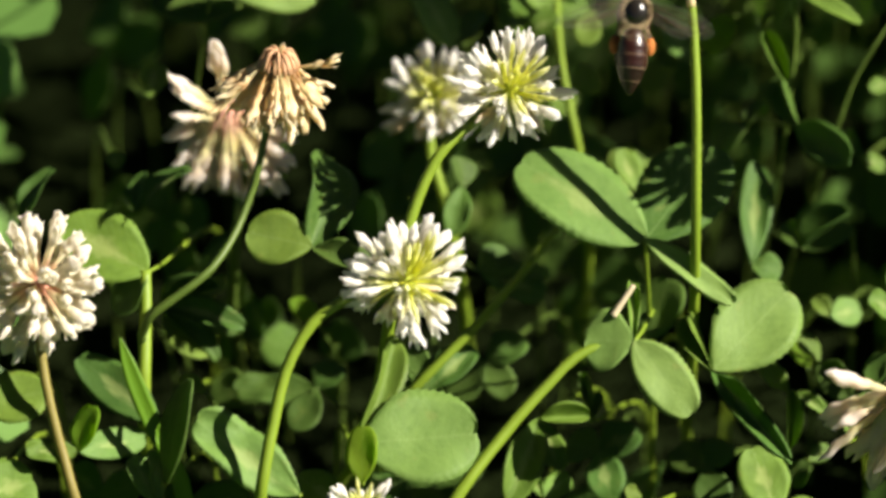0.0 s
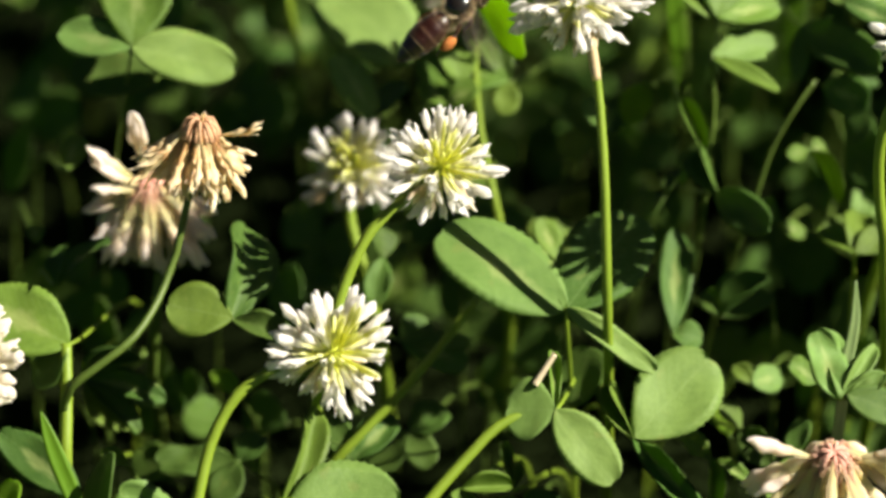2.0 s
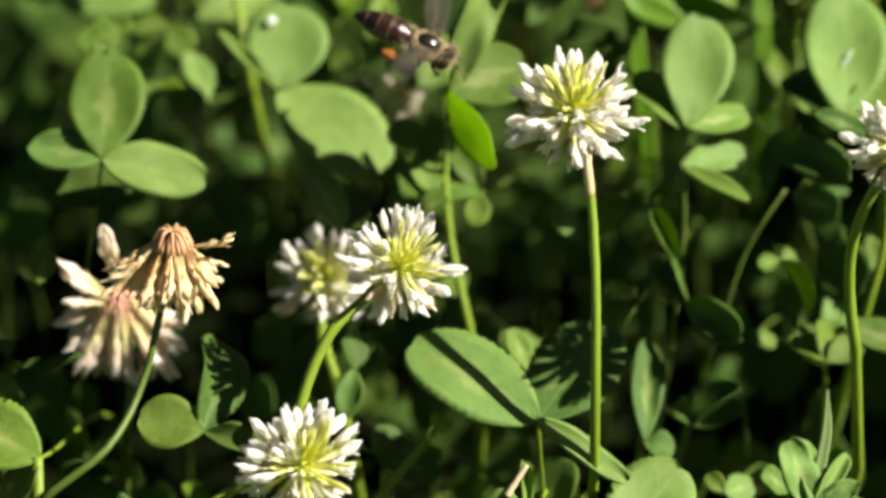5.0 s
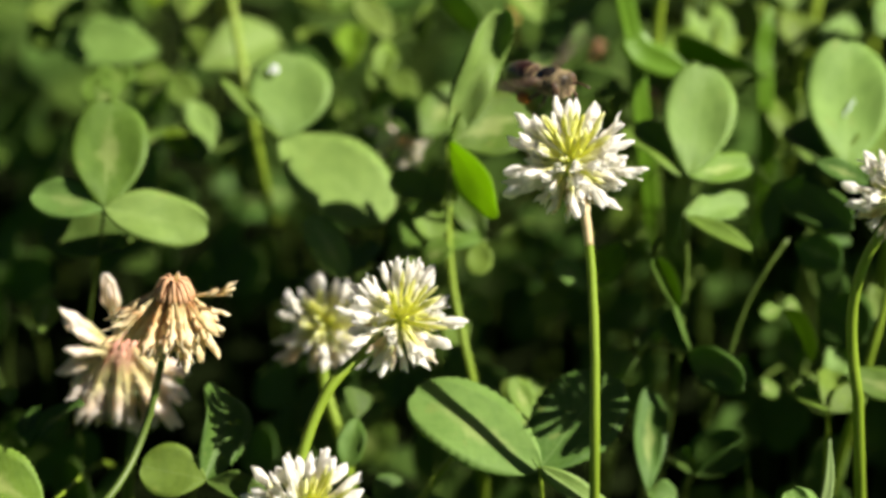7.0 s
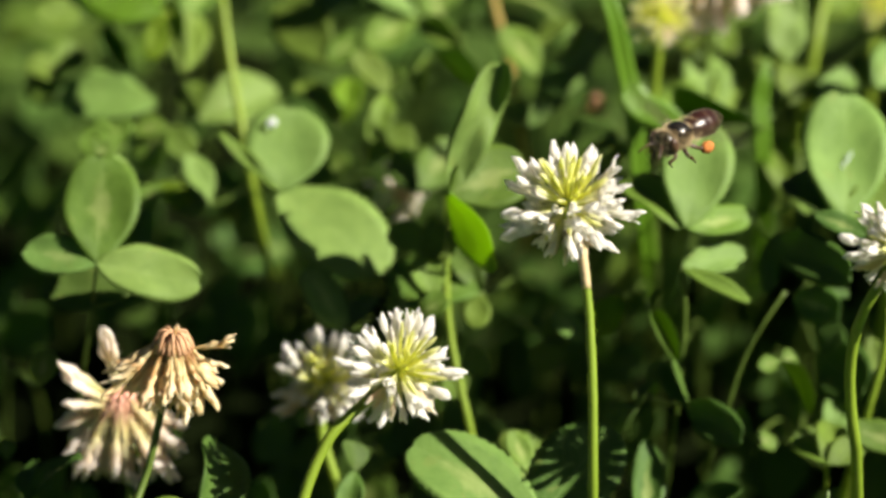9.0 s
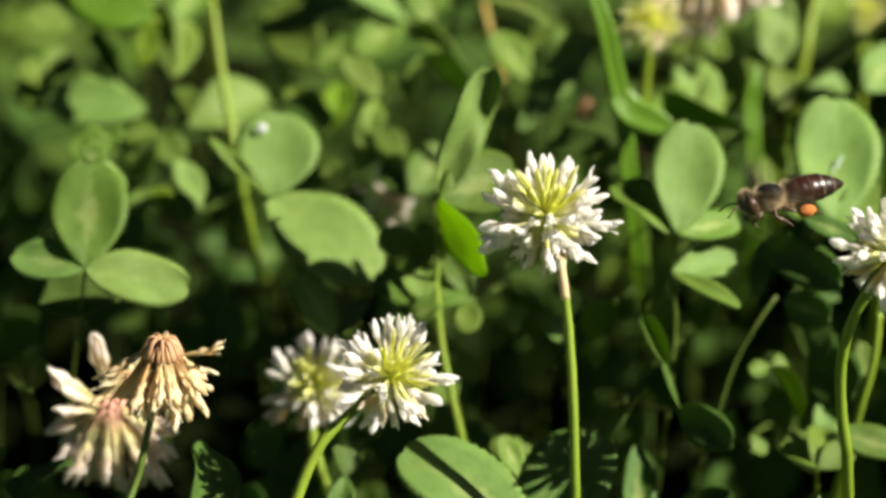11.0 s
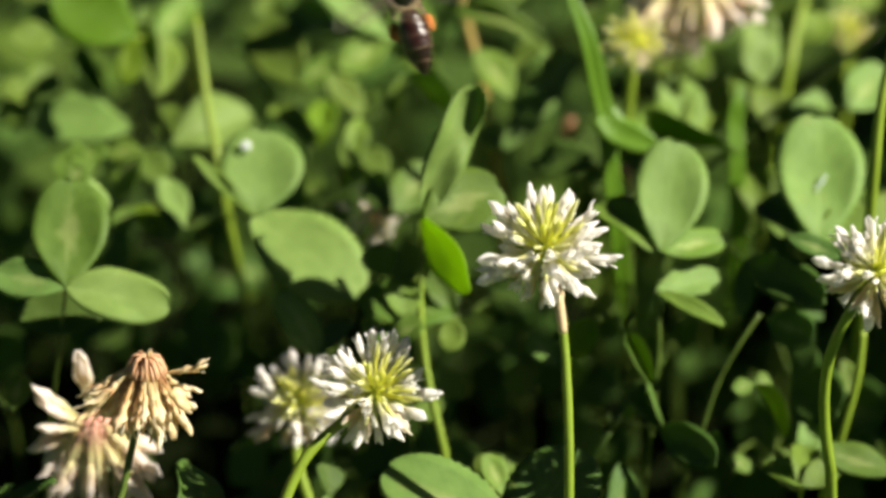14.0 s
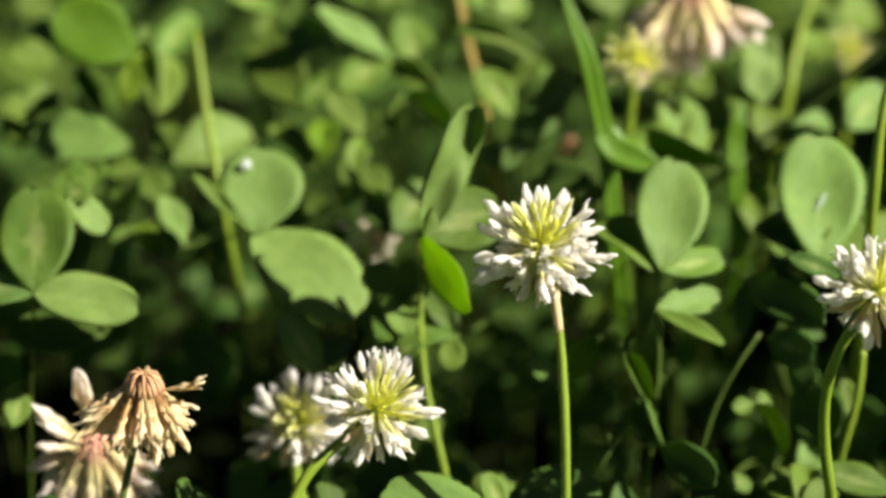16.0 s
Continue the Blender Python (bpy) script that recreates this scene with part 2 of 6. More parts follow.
def ball(radius, rings=10, sides=14, shape=None):
    """A ball of (rx, ry, rz); shape(v) may bend it."""
    verts, faces = [Vector((0, 0, -1))], []
    for i in range(1, rings):
        a = math.pi * i / rings
        for s in range(sides):
            w = 2 * math.pi * s / sides
            verts.append(Vector((math.sin(a) * math.cos(w), math.sin(a) * math.sin(w), -math.cos(a))))
    verts.append(Vector((0, 0, 1)))
    for s in range(sides):
        t = (s + 1) % sides
        faces.append((0, 1 + t, 1 + s))
        for i in range(rings - 2):
            p = 1 + i * sides
            faces.append((p + s, p + t, p + sides + t, p + sides + s))
        faces.append((1 + (rings - 2) * sides + s, 1 + (rings - 2) * sides + t, len(verts) - 1))
    out = []
    for v in verts:
        w = Vector((v.x * radius[0], v.y * radius[1], v.z * radius[2]))
        out.append(shape(w, v) if shape else w)
    return out, faces


def sheet(rows, cols, place, thick):
    """A thin closed sheet: place(u, v) gives the middle surface and its normal, u from 0 to 1, v from -1 to 1."""
    top, bottom, faces = [], [], []
    for i in range(rows):
        for j in range(cols):
            c, n = place(i / (rows - 1), 2 * j / (cols - 1) - 1)
            top.append(c + n * thick / 2)
            bottom.append(c - n * thick / 2)
    k = rows * cols
    for i in range(rows - 1):
        for j in range(cols - 1):
            a = i * cols + j
            faces.append((a, a + 1, a + cols + 1, a + cols))
            faces.append((k + a + cols, k + a + cols + 1, k + a + 1, k + a))
    edge = [j for j in range(cols)] + [i * cols + cols - 1 for i in range(1, rows)]
    edge += [(rows - 1) * cols + j for j in range(cols - 2, -1, -1)] + [i * cols for i in range(rows - 2, 0, -1)]
    for a, b in zip(edge, edge[1:] + edge[:1]):
        faces.append((a, a + k, b + k, b))
    return top + bottom, faces


# ---- clover leaves ----
def leaflet_mesh(name, material, peak, fold, droop, wave, seed, saw=0.022, notch=0.03):
    """A leaflet one long (along y) and one wide, its base at the origin, its upper face to +z."""
    rng = random.Random(seed)
    p = math.log(0.5) / math.log(peak)
    phase = rng.uniform(0, 6)

    def place(u, v):
        y = (1 - math.cos(math.pi * u)) / 2
        w = 0.5 * max(1 - (2 * y ** p - 1) ** 2, 0.0) ** 0.52 * (0.78 + 0.22 * min(y / 0.35, 1.0))
        w = max(w, 0.012)
        tooth = 1 + saw * (1 if round(u * 44) % 2 else -1) * (abs(v) > 0.99)
        x = v * w * tooth
        lift = abs(x) ** 1.35 * math.tan(radians(fold)) * 1.4 + wave * 0.045 * math.sin(9 * y + phase + 2.0 * v) * abs(v) ** 1.5
        z = lift - droop * y * y + 0.02 * math.sin(5 * y + phase) + 0.035 * wave * noise.noise(Vector((x * 3.4, y * 3.4, seed * 7.3)))
        yy = y - notch * (1 - min(abs(x) / 0.16, 1.0)) ** 2 * max(y - 0.90, 0) * 10
        return Vector((x, yy, z)), Vector((0, 0, 1))

    v, f = sheet(45, 9, place, 0.014)
    return mesh_of(name, v, f, material)


LEAFLETS = {}
for kind_name, mat in (("green", LEAF), ("shaded_blue", LEAF_SHADED_BLUE), ("young", LEAF_YOUNG), ("pale", LEAF_PALE)):
    LEAFLETS[kind_name] = [
        leaflet_mesh("leaflet_broad", mat, 0.57, 4, 0.06, 0.6, 1),
        leaflet_mesh("leaflet_cupped", mat, 0.56, 14, 0.10, 0.8, 2),
        leaflet_mesh("leaflet_oval", mat, 0.51, 5, 0.05, 0.5, 3),
        leaflet_mesh("leaflet_folded", mat, 0.55, 38, 0.06, 0.5, 4),
        leaflet_mesh("leaflet_wavy", mat, 0.55, 8, -0.08, 1.5, 5),
        leaflet_mesh("leaflet_flat", mat, 0.52, 3, -0.02, 0.25, 6),
        leaflet_mesh("leaflet_crumpled", mat, 0.52, 24, 0.10, 4.0, 7, 0.06),
    ]


def leaflet(parent, base, tip, width, normal, colour="green", form=0):
    """base and tip in the thing's space, in metres."""
    b, t = Vector(base), Vector(tip)
    y = t - b
    length = y.length
    y.normalize()
    z = Vector(normal)
    z = (z - y * z.dot(y)).normalized()
    x = y.cross(z)
    m = Matrix((x, y, z)).transposed().to_4x4()
    m.translation = b
    m = m @ Matrix.Diagonal((width, length, length, 1))
    return part("leaflet", LEAFLETS[colour][form], parent, m)


def petiole(parent, points, radius=0.0006, material=None, name="stalk", hairs=0):
    rng = random.Random(len(points) * 7 + int(points[0][0] * 1e6))
    v, f = tube(points, (radius * 1.15, radius, radius * 0.9), 8, 18, 0.05, rng)
    if hairs:
        run = spline(points, 60)
        for i in range(hairs):
            c = run[rng.randrange(25, 59)]
            w = rng.uniform(0, 6.283)
            d = Vector((math.cos(w), math.sin(w), rng.uniform(-0.3, 0.3)))
            s = d.cross(Vector((0, 0, 1))).normalized() * radius * 0.10
            k = len(v)
            v += [c + d * radius * 0.8 + s, c + d * radius * 0.8 - s, c + d * radius * rng.uniform(1.5, 2.1)]
            f.append((k, k + 1, k + 2))
    return part(name, mesh_of(name, v, f, material or STALK), parent)


MM = 0.001


def clover_leaf(hub, leaflets, label, colour="green", stalk=STALK, lean=(0, 6), radius=0.45, group="clover leaves"):
    """A clover leaf: hub, tips and widths in millimetres; each leaflet is (tip, width, normal, form)."""
    hub = Vector(hub) * MM
    foot = Vector((hub.x + lean[0] * MM, hub.y + lean[1] * MM, 0))
    root = thing("clover_leaf", Matrix.Translation(foot), label, "clover leaf", group)
    top = hub - foot
    petiole(root, [(0, 0, -0.004), (top.x * 0.15, top.y * 0.1, top.z * 0.5), top], radius * MM, stalk)
    for tip, width, normal, form, *col in leaflets:
        leaflet(root, top, Vector(tip) * MM - foot, width * MM, normal, col[0] if col else colour, form)
    return root


# ---- flower heads ----
def floret_mesh(name, material, kind, seed):
    """A floret one long, along +z, its foot at the origin: pedicel, calyx with teeth, folded banner, wings and keel."""
    rng = random.Random(seed)
    pieces = []
    # radius of the tube, half width of the petals, where the petals begin, how far they gape, how crumpled they are
    tube_r, wide, foot, gape, crumple = {
        "open": (0.031, 0.076 + rng.uniform(-0.014, 0.018), 0.57, rng.choice((0.15, 0.5, 0.8, 1.1)), 0.008),
        "bud": (0.027, 0.041, 0.58, 0.0, 0.0),
        "old": (0.040, 0.064 + rng.uniform(-0.012, 0.016), 0.40, rng.choice((0.0, 0.15, 0.4)), 0.012),
        "dry": (0.027, 0.046 + rng.uniform(-0.012, 0.018), 0.38, rng.choice((0.2, 0.6, 1.0, 1.3)), 0.018),
    }[kind]
    bend, lean = rng.uniform(-0.12, 0.12), rng.uniform(-0.06, 0.10)
    ph, point = rng.uniform(0, 6), rng.choice((1.8, 2.4, 3.2))

    def bent(v):
        v = Vector(v)
        v.x += bend * v.z * v.z
        v.y += lean * v.z * v.z
        return v

    # pedicel and calyx
    v, f = tube([(0, 0, 0), (0, 0, 0.14), (0, 0, 0.30), (0, 0, foot + 0.14)], (tube_r * 0.42, tube_r * 0.55, tube_r * 1.12, tube_r * 0.95), 7, 9)
    pieces.append(([bent(p) for p in v], f))
    for i in range(5):
        w = 2 * math.pi * i / 5 + 0.3
        a = Vector((math.cos(w), math.sin(w), 0))
        side = Vector((-math.sin(w), math.cos(w), 0)) * tube_r * 0.32
        b = a * tube_r * 0.95 + Vector((0, 0, foot - 0.06))
        pieces.append(([bent(b + side), bent(b - side), bent(a * tube_r * 1.5 + Vector((0, 0, foot + 0.10)))], [(0, 1, 2)]))

    def swell(u):
        """Half width along the petals: slender foot, full middle, narrowing tip."""
        full = math.sin(min(u / 0.58, 1.0) * math.pi / 2) ** 1.3
        return (tube_r * 1.02 + (wide * 1.1 - tube_r) * full) * max(1 - max((u - 0.48) / 0.52, 0.0) ** point, 0.0) ** 0.8

    # the banner wraps the other petals like a hood and turns back at its tip
    def banner(u, q):
        w = max(swell(u), 0.010)
        opening = 2.35 - 1.25 * gape * max(u - 0.30, 0.0) / 0.70
        ang = q * opening
        back = gape * 0.10 * max(u - 0.55, 0.0) / 0.45
        notch = 0.022 * math.exp(-(q / 0.18) ** 2) * u ** 6
        c = Vector((w * math.sin(ang), w * 0.86 * math.cos(ang) + back, foot + (1 - foot) * u - notch + 0.012 * math.cos(5 * q + ph) * u))
        c.x += crumple * math.sin(11 * u + ph + 3 * q)
        c.y += crumple * math.sin(14 * u + ph * 2)
        return bent(c), Vector((math.sin(ang), math.cos(ang), 0.05)).normalized()

    pieces.append(sheet(11, 11, banner, 0.014))
    # keel, closed, inside the hood
    v, f = ball((wide * 0.55, wide * 0.50, (1 - foot) * 0.40), 8, 8)
    pieces.append(([bent(p + Vector((0, -wide * 0.22, foot + (1 - foot) * 0.44))) for p in v], f))
    if gape > 0.2:
        for side in (-1, 1):
            def wing(u, q, side=side):
                w = wide * 0.42 * math.sin(math.pi * min(0.14 + u * 0.80, 1.0)) ** 0.8
                c = Vector((side * (tube_r * 0.7 + gape * 0.085 * u * u + 0.02 * q), -wide * (0.45 + 0.5 * gape * u) + q * w, foot + 0.04 + (1 - foot) * 0.78 * u))
                return bent(c), Vector((side, 0.15, 0)).normalized()

            pieces.append(sheet(6, 5, wing, 0.014))
    v, f = joined(*pieces)
    return mesh_of(name, v, f, material)


FLORETS = {
    "open": [floret_mesh("floret_open", WHITE, "open", s) for s in range(9)],
    "bud": [floret_mesh("floret_bud", BUD, "bud", 20 + s) for s in range(3)],
    "blush": [floret_mesh("floret_blush", BLUSH, "old", 30 + s) for s in range(4)],
    "pale": [floret_mesh("floret_pale", PALE_OLD, "open", 40 + s) for s in range(4)],
    "dry": [floret_mesh("floret_dry", DRY, "dry", 50 + s) for s in range(8)],
    "pink": [floret_mesh("floret_pink", DRY_PINK, "old", 60 + s) for s in range(5)],
}


def floret(parent, at, toward, length, fat, sort, rng, spin=None):
    z = Vector(toward).normalized()
    away = Vector((0, 0, 1)) if abs(z.z) < 0.95 else Vector((0, 1, 0))
    x = away.cross(z).normalized()
    y = z.cross(x)
    m = Matrix((x, y, z)).transposed().to_4x4() @ pose(0, 0, 0, 0, 0, rng.uniform(-25, 25) if spin is None else spin)
    m.translation = at
    m = m @ Matrix.Diagonal((length * fat, length * fat, length, 1))
    return part("floret", rng.choice(FLORETS[sort]), parent, m)


def clover_flower(stalk_points, axis, radius, style, label, seed, stalk=STALK, thick=0.8, count=62, group="clover flowers", hairs=0, extras=(), neck=False):
    """A clover flower on its stalk. Points in millimetres, from the ground up to the head's middle."""
    pts = [Vector(p) * MM for p in stalk_points]
    foot = Vector((pts[0].x, pts[0].y, 0))
    root = thing("clover_flower", Matrix.Translation(foot), label, "clover flower", group)
    rel = [p - foot for p in pts]
    petiole(root, rel, thick * MM, stalk, "stalk", hairs)
    rng = random.Random(seed)
    centre, r = rel[-1], radius * MM
    if neck:
        run = [p for p in spline(rel, 120) if 0.3 * r < (p - centre).length < 1.28 * r]
        vv, ff = tube(run[::max(len(run) // 6, 1)], (thick * MM * 1.02, thick * MM * 1.16, thick * MM * 1.30), 8, 12)
        part("neck", mesh_of("neck", vv, ff, NECK), root, None, "pale pinkish top of the stalk")
    ax = Vector(axis).normalized()
    side = ax.cross(Vector((0.2, 1, 0.1))).normalized()
    other = ax.cross(side)
    v, f = ball((r * 0.16, r * 0.16, r * 0.26), 8, 10)
    q = ax.to_track_quat("Z", "Y").to_matrix().to_4x4()
    part("core", mesh_of("core", v, f, {"dry": CORE_DRY, "pink": CORE_PINK, "aged": CORE_PINK}.get(style, CORE)), root, Matrix.Translation(centre) @ q)
    golden = math.pi * (3 - math.sqrt(5))
    for i in range(count):
        u = (i + 0.5) / count
        w = golden * i + rng.uniform(-0.3, 0.3)
        ring = side * math.cos(w) + other * math.sin(w)
        if style in ("fresh", "aged", "budding"):
            a = math.acos(1 - 1.82 * u) + rng.uniform(-0.16, 0.16)
            toward = ax * math.cos(a) + ring * math.sin(a)
            at = centre + ax * r * 0.12 * (1 - 2 * u) + toward * r * 0.06
            length = r * rng.choice((0.64, 0.76, 0.86, 0.95, 1.04)) * rng.uniform(0.93, 1.07)
            if style in ("fresh", "budding"):
                sort = "bud" if u < 0.20 or style == "budding" else ("open" if u < 0.90 else "blush")
                if sort == "bud":
                    length = r * rng.uniform(0.62, 0.92)
                if toward.z < -0.55:
                    length *= 0.86
                if u > 0.45 and toward.z < -0.35 and rng.random() < 0.40:
                    sort = "blush"
                toward = toward + Vector((0, 0, -0.45)) * max(u - 0.80, 0) * 4
                if u > 0.78:
                    length *= 0.84
            else:
                sort = "pale"
                toward = toward + Vector((0, 0, -0.12))
            toward = toward + Vector((rng.uniform(-0.1, 0.1), rng.uniform(-0.1, 0.1), rng.uniform(-0.1, 0.1)))
            floret(root, at, toward, length, rng.uniform(0.82, 1.02) * (r / length) ** 0.5 * (1.3 if style == "aged" else 1.0), sort, rng, rng.uniform(-60, 60))
        else:
            # a spent head: the florets hang down round the stalk from a small dome
            a = 0.35 + 1.15 * u + rng.uniform(-0.1, 0.1)
            at = centre + (ax * math.cos(a) * 0.9 + ring * math.sin(a) * 1.1) * r * 0.30
            out = 0.54 - 0.40 * u + rng.uniform(-0.14, 0.20) + (0.12 if style == "pink" else 0.0)
            toward = -ax * (1.0 - 0.15 * u) + ring * out + Vector((rng.uniform(-0.1, 0.1), rng.uniform(-0.1, 0.1), -0.1))
            if rng.random() < (0.22 if style == "pink" else 0.10) and ring.y < 0.3:
                toward = toward + ring * 0.8
            floret(root, at, toward, r * (rng.uniform(0.72, 1.22) if style == "dry" else rng.uniform(0.92, 1.28)), rng.uniform(0.85, 1.25) if style == "dry" else rng.uniform(1.0, 1.35), style, rng)
    if style in ("fresh", "budding"):
        # the close buds in the middle of the head
        for i in range(22):
            a = math.acos(1 - 1.2 * (i + 0.5) / 22)
            w = golden * i + 1.0
            toward = ax * math.cos(a) + (side * math.cos(w) + other * math.sin(w)) * math.sin(a)
            floret(root, centre, toward, r * rng.uniform(0.50, 0.72), 1.1, "bud", rng)
    for toward, length in extras:
        d = Vector(toward).normalized()
        floret(root, centre + d * r * 0.2, d, r * length, 1.25, style, rng, 0)
    if style in ("dry", "pink"):
        for i in range(26):
            w = golden * i
            ring = side * math.cos(w) + other * math.sin(w)
            q = 0.84 if style == "dry" else 0.60
            a0 = centre + ax * r * 0.38 * q
            knee = centre + ax * r * (0.44 - 0.06 * (i % 3)) * q + ring * r * 0.20 * q
            end = centre + ax * r * 0.05 + ring * r * 0.42 * q
            vv, ff = tube([a0, knee, end], (r * 0.020, r * 0.026, r * 0.030), 5, 6)
            part("pedicel", mesh_of("pedicel", vv, ff, CORE_DRY if style == "dry" else CORE_PINK), root)
    return root


# ---- grass and loose stalks ----
def grass_blade(points, width, label, material=GRASS, fold=0.25, category="grass blade"):
    """A folded blade along points in millimetres, from its foot to its tip."""
    pts = [Vector(p) * MM for p in points]
    foot = pts[0].copy()
    root = thing("grass_blade", Matrix.Translation(foot), label, category, "grass blades")
    run = spline([p - foot for p in pts], 24)
    w = width * MM / 2

    def place(u, v):
        i = min(int(u * 23), 22)
        c = run[i].lerp(run[i + 1], u * 23 - i)
        d = (run[i + 1] - run[i]).normalized()
        s = d.cross(Vector((0.1, -0.80, 0.60))).normalized()
        n = s.cross(d)
        k = w * (0.55 + 0.45 * math.sin(math.pi * min(0.25 + u * 0.55, 1))) * (1 - max(u - 0.6, 0) ** 2 * 5.6)
        return c + s * v * k + n * abs(v) * k * fold, n

    v, f = sheet(24, 5, place, 0.00018)
    part("blade", mesh_of("blade", v, f, material), root)
    rib, ribf = tube(run[:21:4], (w * 0.10, w * 0.08, w * 0.04), 6, 16)
    part("midrib", mesh_of("midrib", rib, ribf, material), root)
    return root


def loose_stalk(points, radius, label, material=STALK, category="plant stalk"):
    pts = [Vector(p) * MM for p in points]
    foot = pts[0].copy()
    root = thing("plant_stalk", Matrix.Translation(foot), label, category, "loose stalks")
    petiole(root, [p - foot for p in pts], radius * MM, material)
    return root


# ---- the ground ----
def ground():
    n, half = 90, 0.55
    verts, faces = [], []
    for i in range(n + 1):
        for j in range(n + 1):
            x, y = -half + 2 * half * i / n, -half + 2 * half * j / n + 0.1
            far = max(abs(x), abs(y - 0.1)) / half
            h = 0.006 * noise.noise(Vector((x * 22, y * 22, 0))) + 0.003 * noise.noise(Vector((x * 90, y * 90, 5)))
            verts.append((x, y, (h - 0.002) * max(0.0, 1 - far ** 6)))
            if i < n and j < n:
                a = i * (n + 1) + j
                faces.append((a, a + n + 1, a + n + 2, a + 1))
    k = len(verts)
    edge = ([j for j in range(n + 1)] + [i * (n + 1) + n for i in range(1, n + 1)]
            + [n * (n + 1) + j for j in range(n - 1, -1, -1)] + [i * (n + 1) for i in range(n - 1, 0, -1)])
    for e in edge:
        x, y, z = verts[e]
        verts.append((x * 110, (y - 0.1) * 110, 0))
    m = len(edge)
    for q in range(m):
        r = (q + 1) % m
        faces.append((edge[q], edge[r], k + r, k + q))
    ob = new("ground", mesh_of("ground", verts, faces, SHADED_SOIL))
    return tagged(ob, "soil under the clover, deep shade in its near-black colour", "ground", kind="structure")


ground()

# ---- the plants that stand out ----
def on_leaf(place, normal):
    z = Vector(normal).normalized()
    x = Vector((1, 0, 0)).cross(z).normalized()
    m = Matrix((x, z.cross(x), z)).transposed().to_4x4()
    m.translation = Vector(place) * MM
    return m


def water_drop(place, normal, radius):
    k = Mat("water")
    # the white base, only partly see-through, paints the drop's bright glint
    k.done((0.95, 0.97, 1.0), 0.02, 0.5)
    k.p.inputs["Transmission Weight"].default_value, k.p.inputs["IOR"].default_value = 0.6, 1.33
    r = radius * MM
    v, f = ball((r, r, r * 0.8), 12, 16)
    ob = new("water_drop", mesh_of("water_drop", v, f, k.m))
    ob.matrix_basis = on_leaf(place, normal)
    return tagged(ob, "round water drop on a clover leaf, whitish for its glint", "water drop")


def leaf_smear(place, normal, length):
    """A dry whitish smear on a leaf."""
    k = Mat("dry_white")
    n = k.noise(k.coords("Object"), 1500.0, 4.0)
    k.done(k.mix(n, (0.24, 0.33, 0.22), (0.46, 0.52, 0.46)), 0.8, 0.2)
    pieces = []
    for i in range(9):
        r = length * MM * (0.10 - 0.012 * abs(i - 3) + 0.02 * (i % 3))
        at = Vector(((i - 4) * 0.14 * length * MM, (((i * 5) % 7) / 7 - 0.5) * 0.22 * length * MM, 0))
        v, f = ball((r * 1.5, r * 0.6, r * 0.18), 6, 10)
        pieces.append(([p + at for p in v], f))
    v, f = joined(*pieces)
    ob = new("leaf_smear", mesh_of("leaf_smear", v, f, k.m))
    ob.matrix_basis = on_leaf(place, normal) @ pose(0, 0, 0, 0, 0, -32)
    return tagged(ob, "dry whitish smear on a clover leaf", "stain")


tall = clover_flower([(18.7, 9.6, -4.0), (17.7, -18.9, 56.7), (17.3, -11.6, 73.6), (16.6, -7.0, 81.5), (15.9, -4.8, 85.5), (14.3, -1.9, 90.2)], (-0.04, -0.28, 0.95), 8.1, "fresh",
    "tall white clover flower head with greenish centre on a hairy stalk", 11, STALK, 0.59, 136, hairs=70, neck=True)
middle = clover_flower([(-23.0, 0.1, -4.0), (-20.0, -26.1, 51.6), (-18.3, -23.1, 59.7), (-16.7, -20.4, 63.8), (-14.3, -17.8, 67.5), (-10.1, -14.5, 70.2), (-6.4, -11.6, 72.5)], (0.38, -0.62, 0.69), 7.6, "fresh",
    "white clover flower head leaning on a bent green stalk", 12, STALK, 0.72, 112, hairs=20)
front = clover_flower([(-37.5, -28.1, -4.0), (-35.5, -46.9, 35.2), (-34.1, -41.9, 42.8), (-32.3, -37.6, 49.1), (-28.9, -34.5, 53.6), (-23.8, -31.8, 55.5), (-18.4, -29.9, 56.1)], (0.49, -0.63, 0.61), 8.2, "fresh",
    "white clover flower head nodding on an arched green stalk", 13, STALK, 0.74, 100, hairs=20)
behind = clover_flower([(-11.2, 28.1, -4.0), (-13.2, 8.1, 37.8), (-14.1, 9.5, 41.7), (-16.3, 13.3, 49.3), (-15.7, 16.6, 54.2)], (-0.09, -0.54, 0.84), 6.8, "fresh",
    "pale white clover flower head beside another one", 14, STALK, 0.8, 124, hairs=0)
spent = clover_flower([(-51.5, -8.0, -4.0), (-51.1, -25.5, 39.6), (-50.0, -27.5, 48.3), (-47.1, -26.5, 50.4), (-42.5, -24.0, 53.2), (-40.1, -20.0, 55.0), (-38.3, -16.0, 57.6), (-34.2, -11.2, 74.9)], (0.03, 0.05, 1.0), 7.3, "dry",
    "dried brown clover flower head with hanging florets", 15, STALK_DARK, 0.52, 150, hairs=30, extras=[((0.97, -0.17, 0.19), 0.95), ((0.94, -0.27, -0.21), 0.8), ((-0.97, -0.09, -0.22), 0.75), ((0.10, -0.17, 0.98), 0.35)])
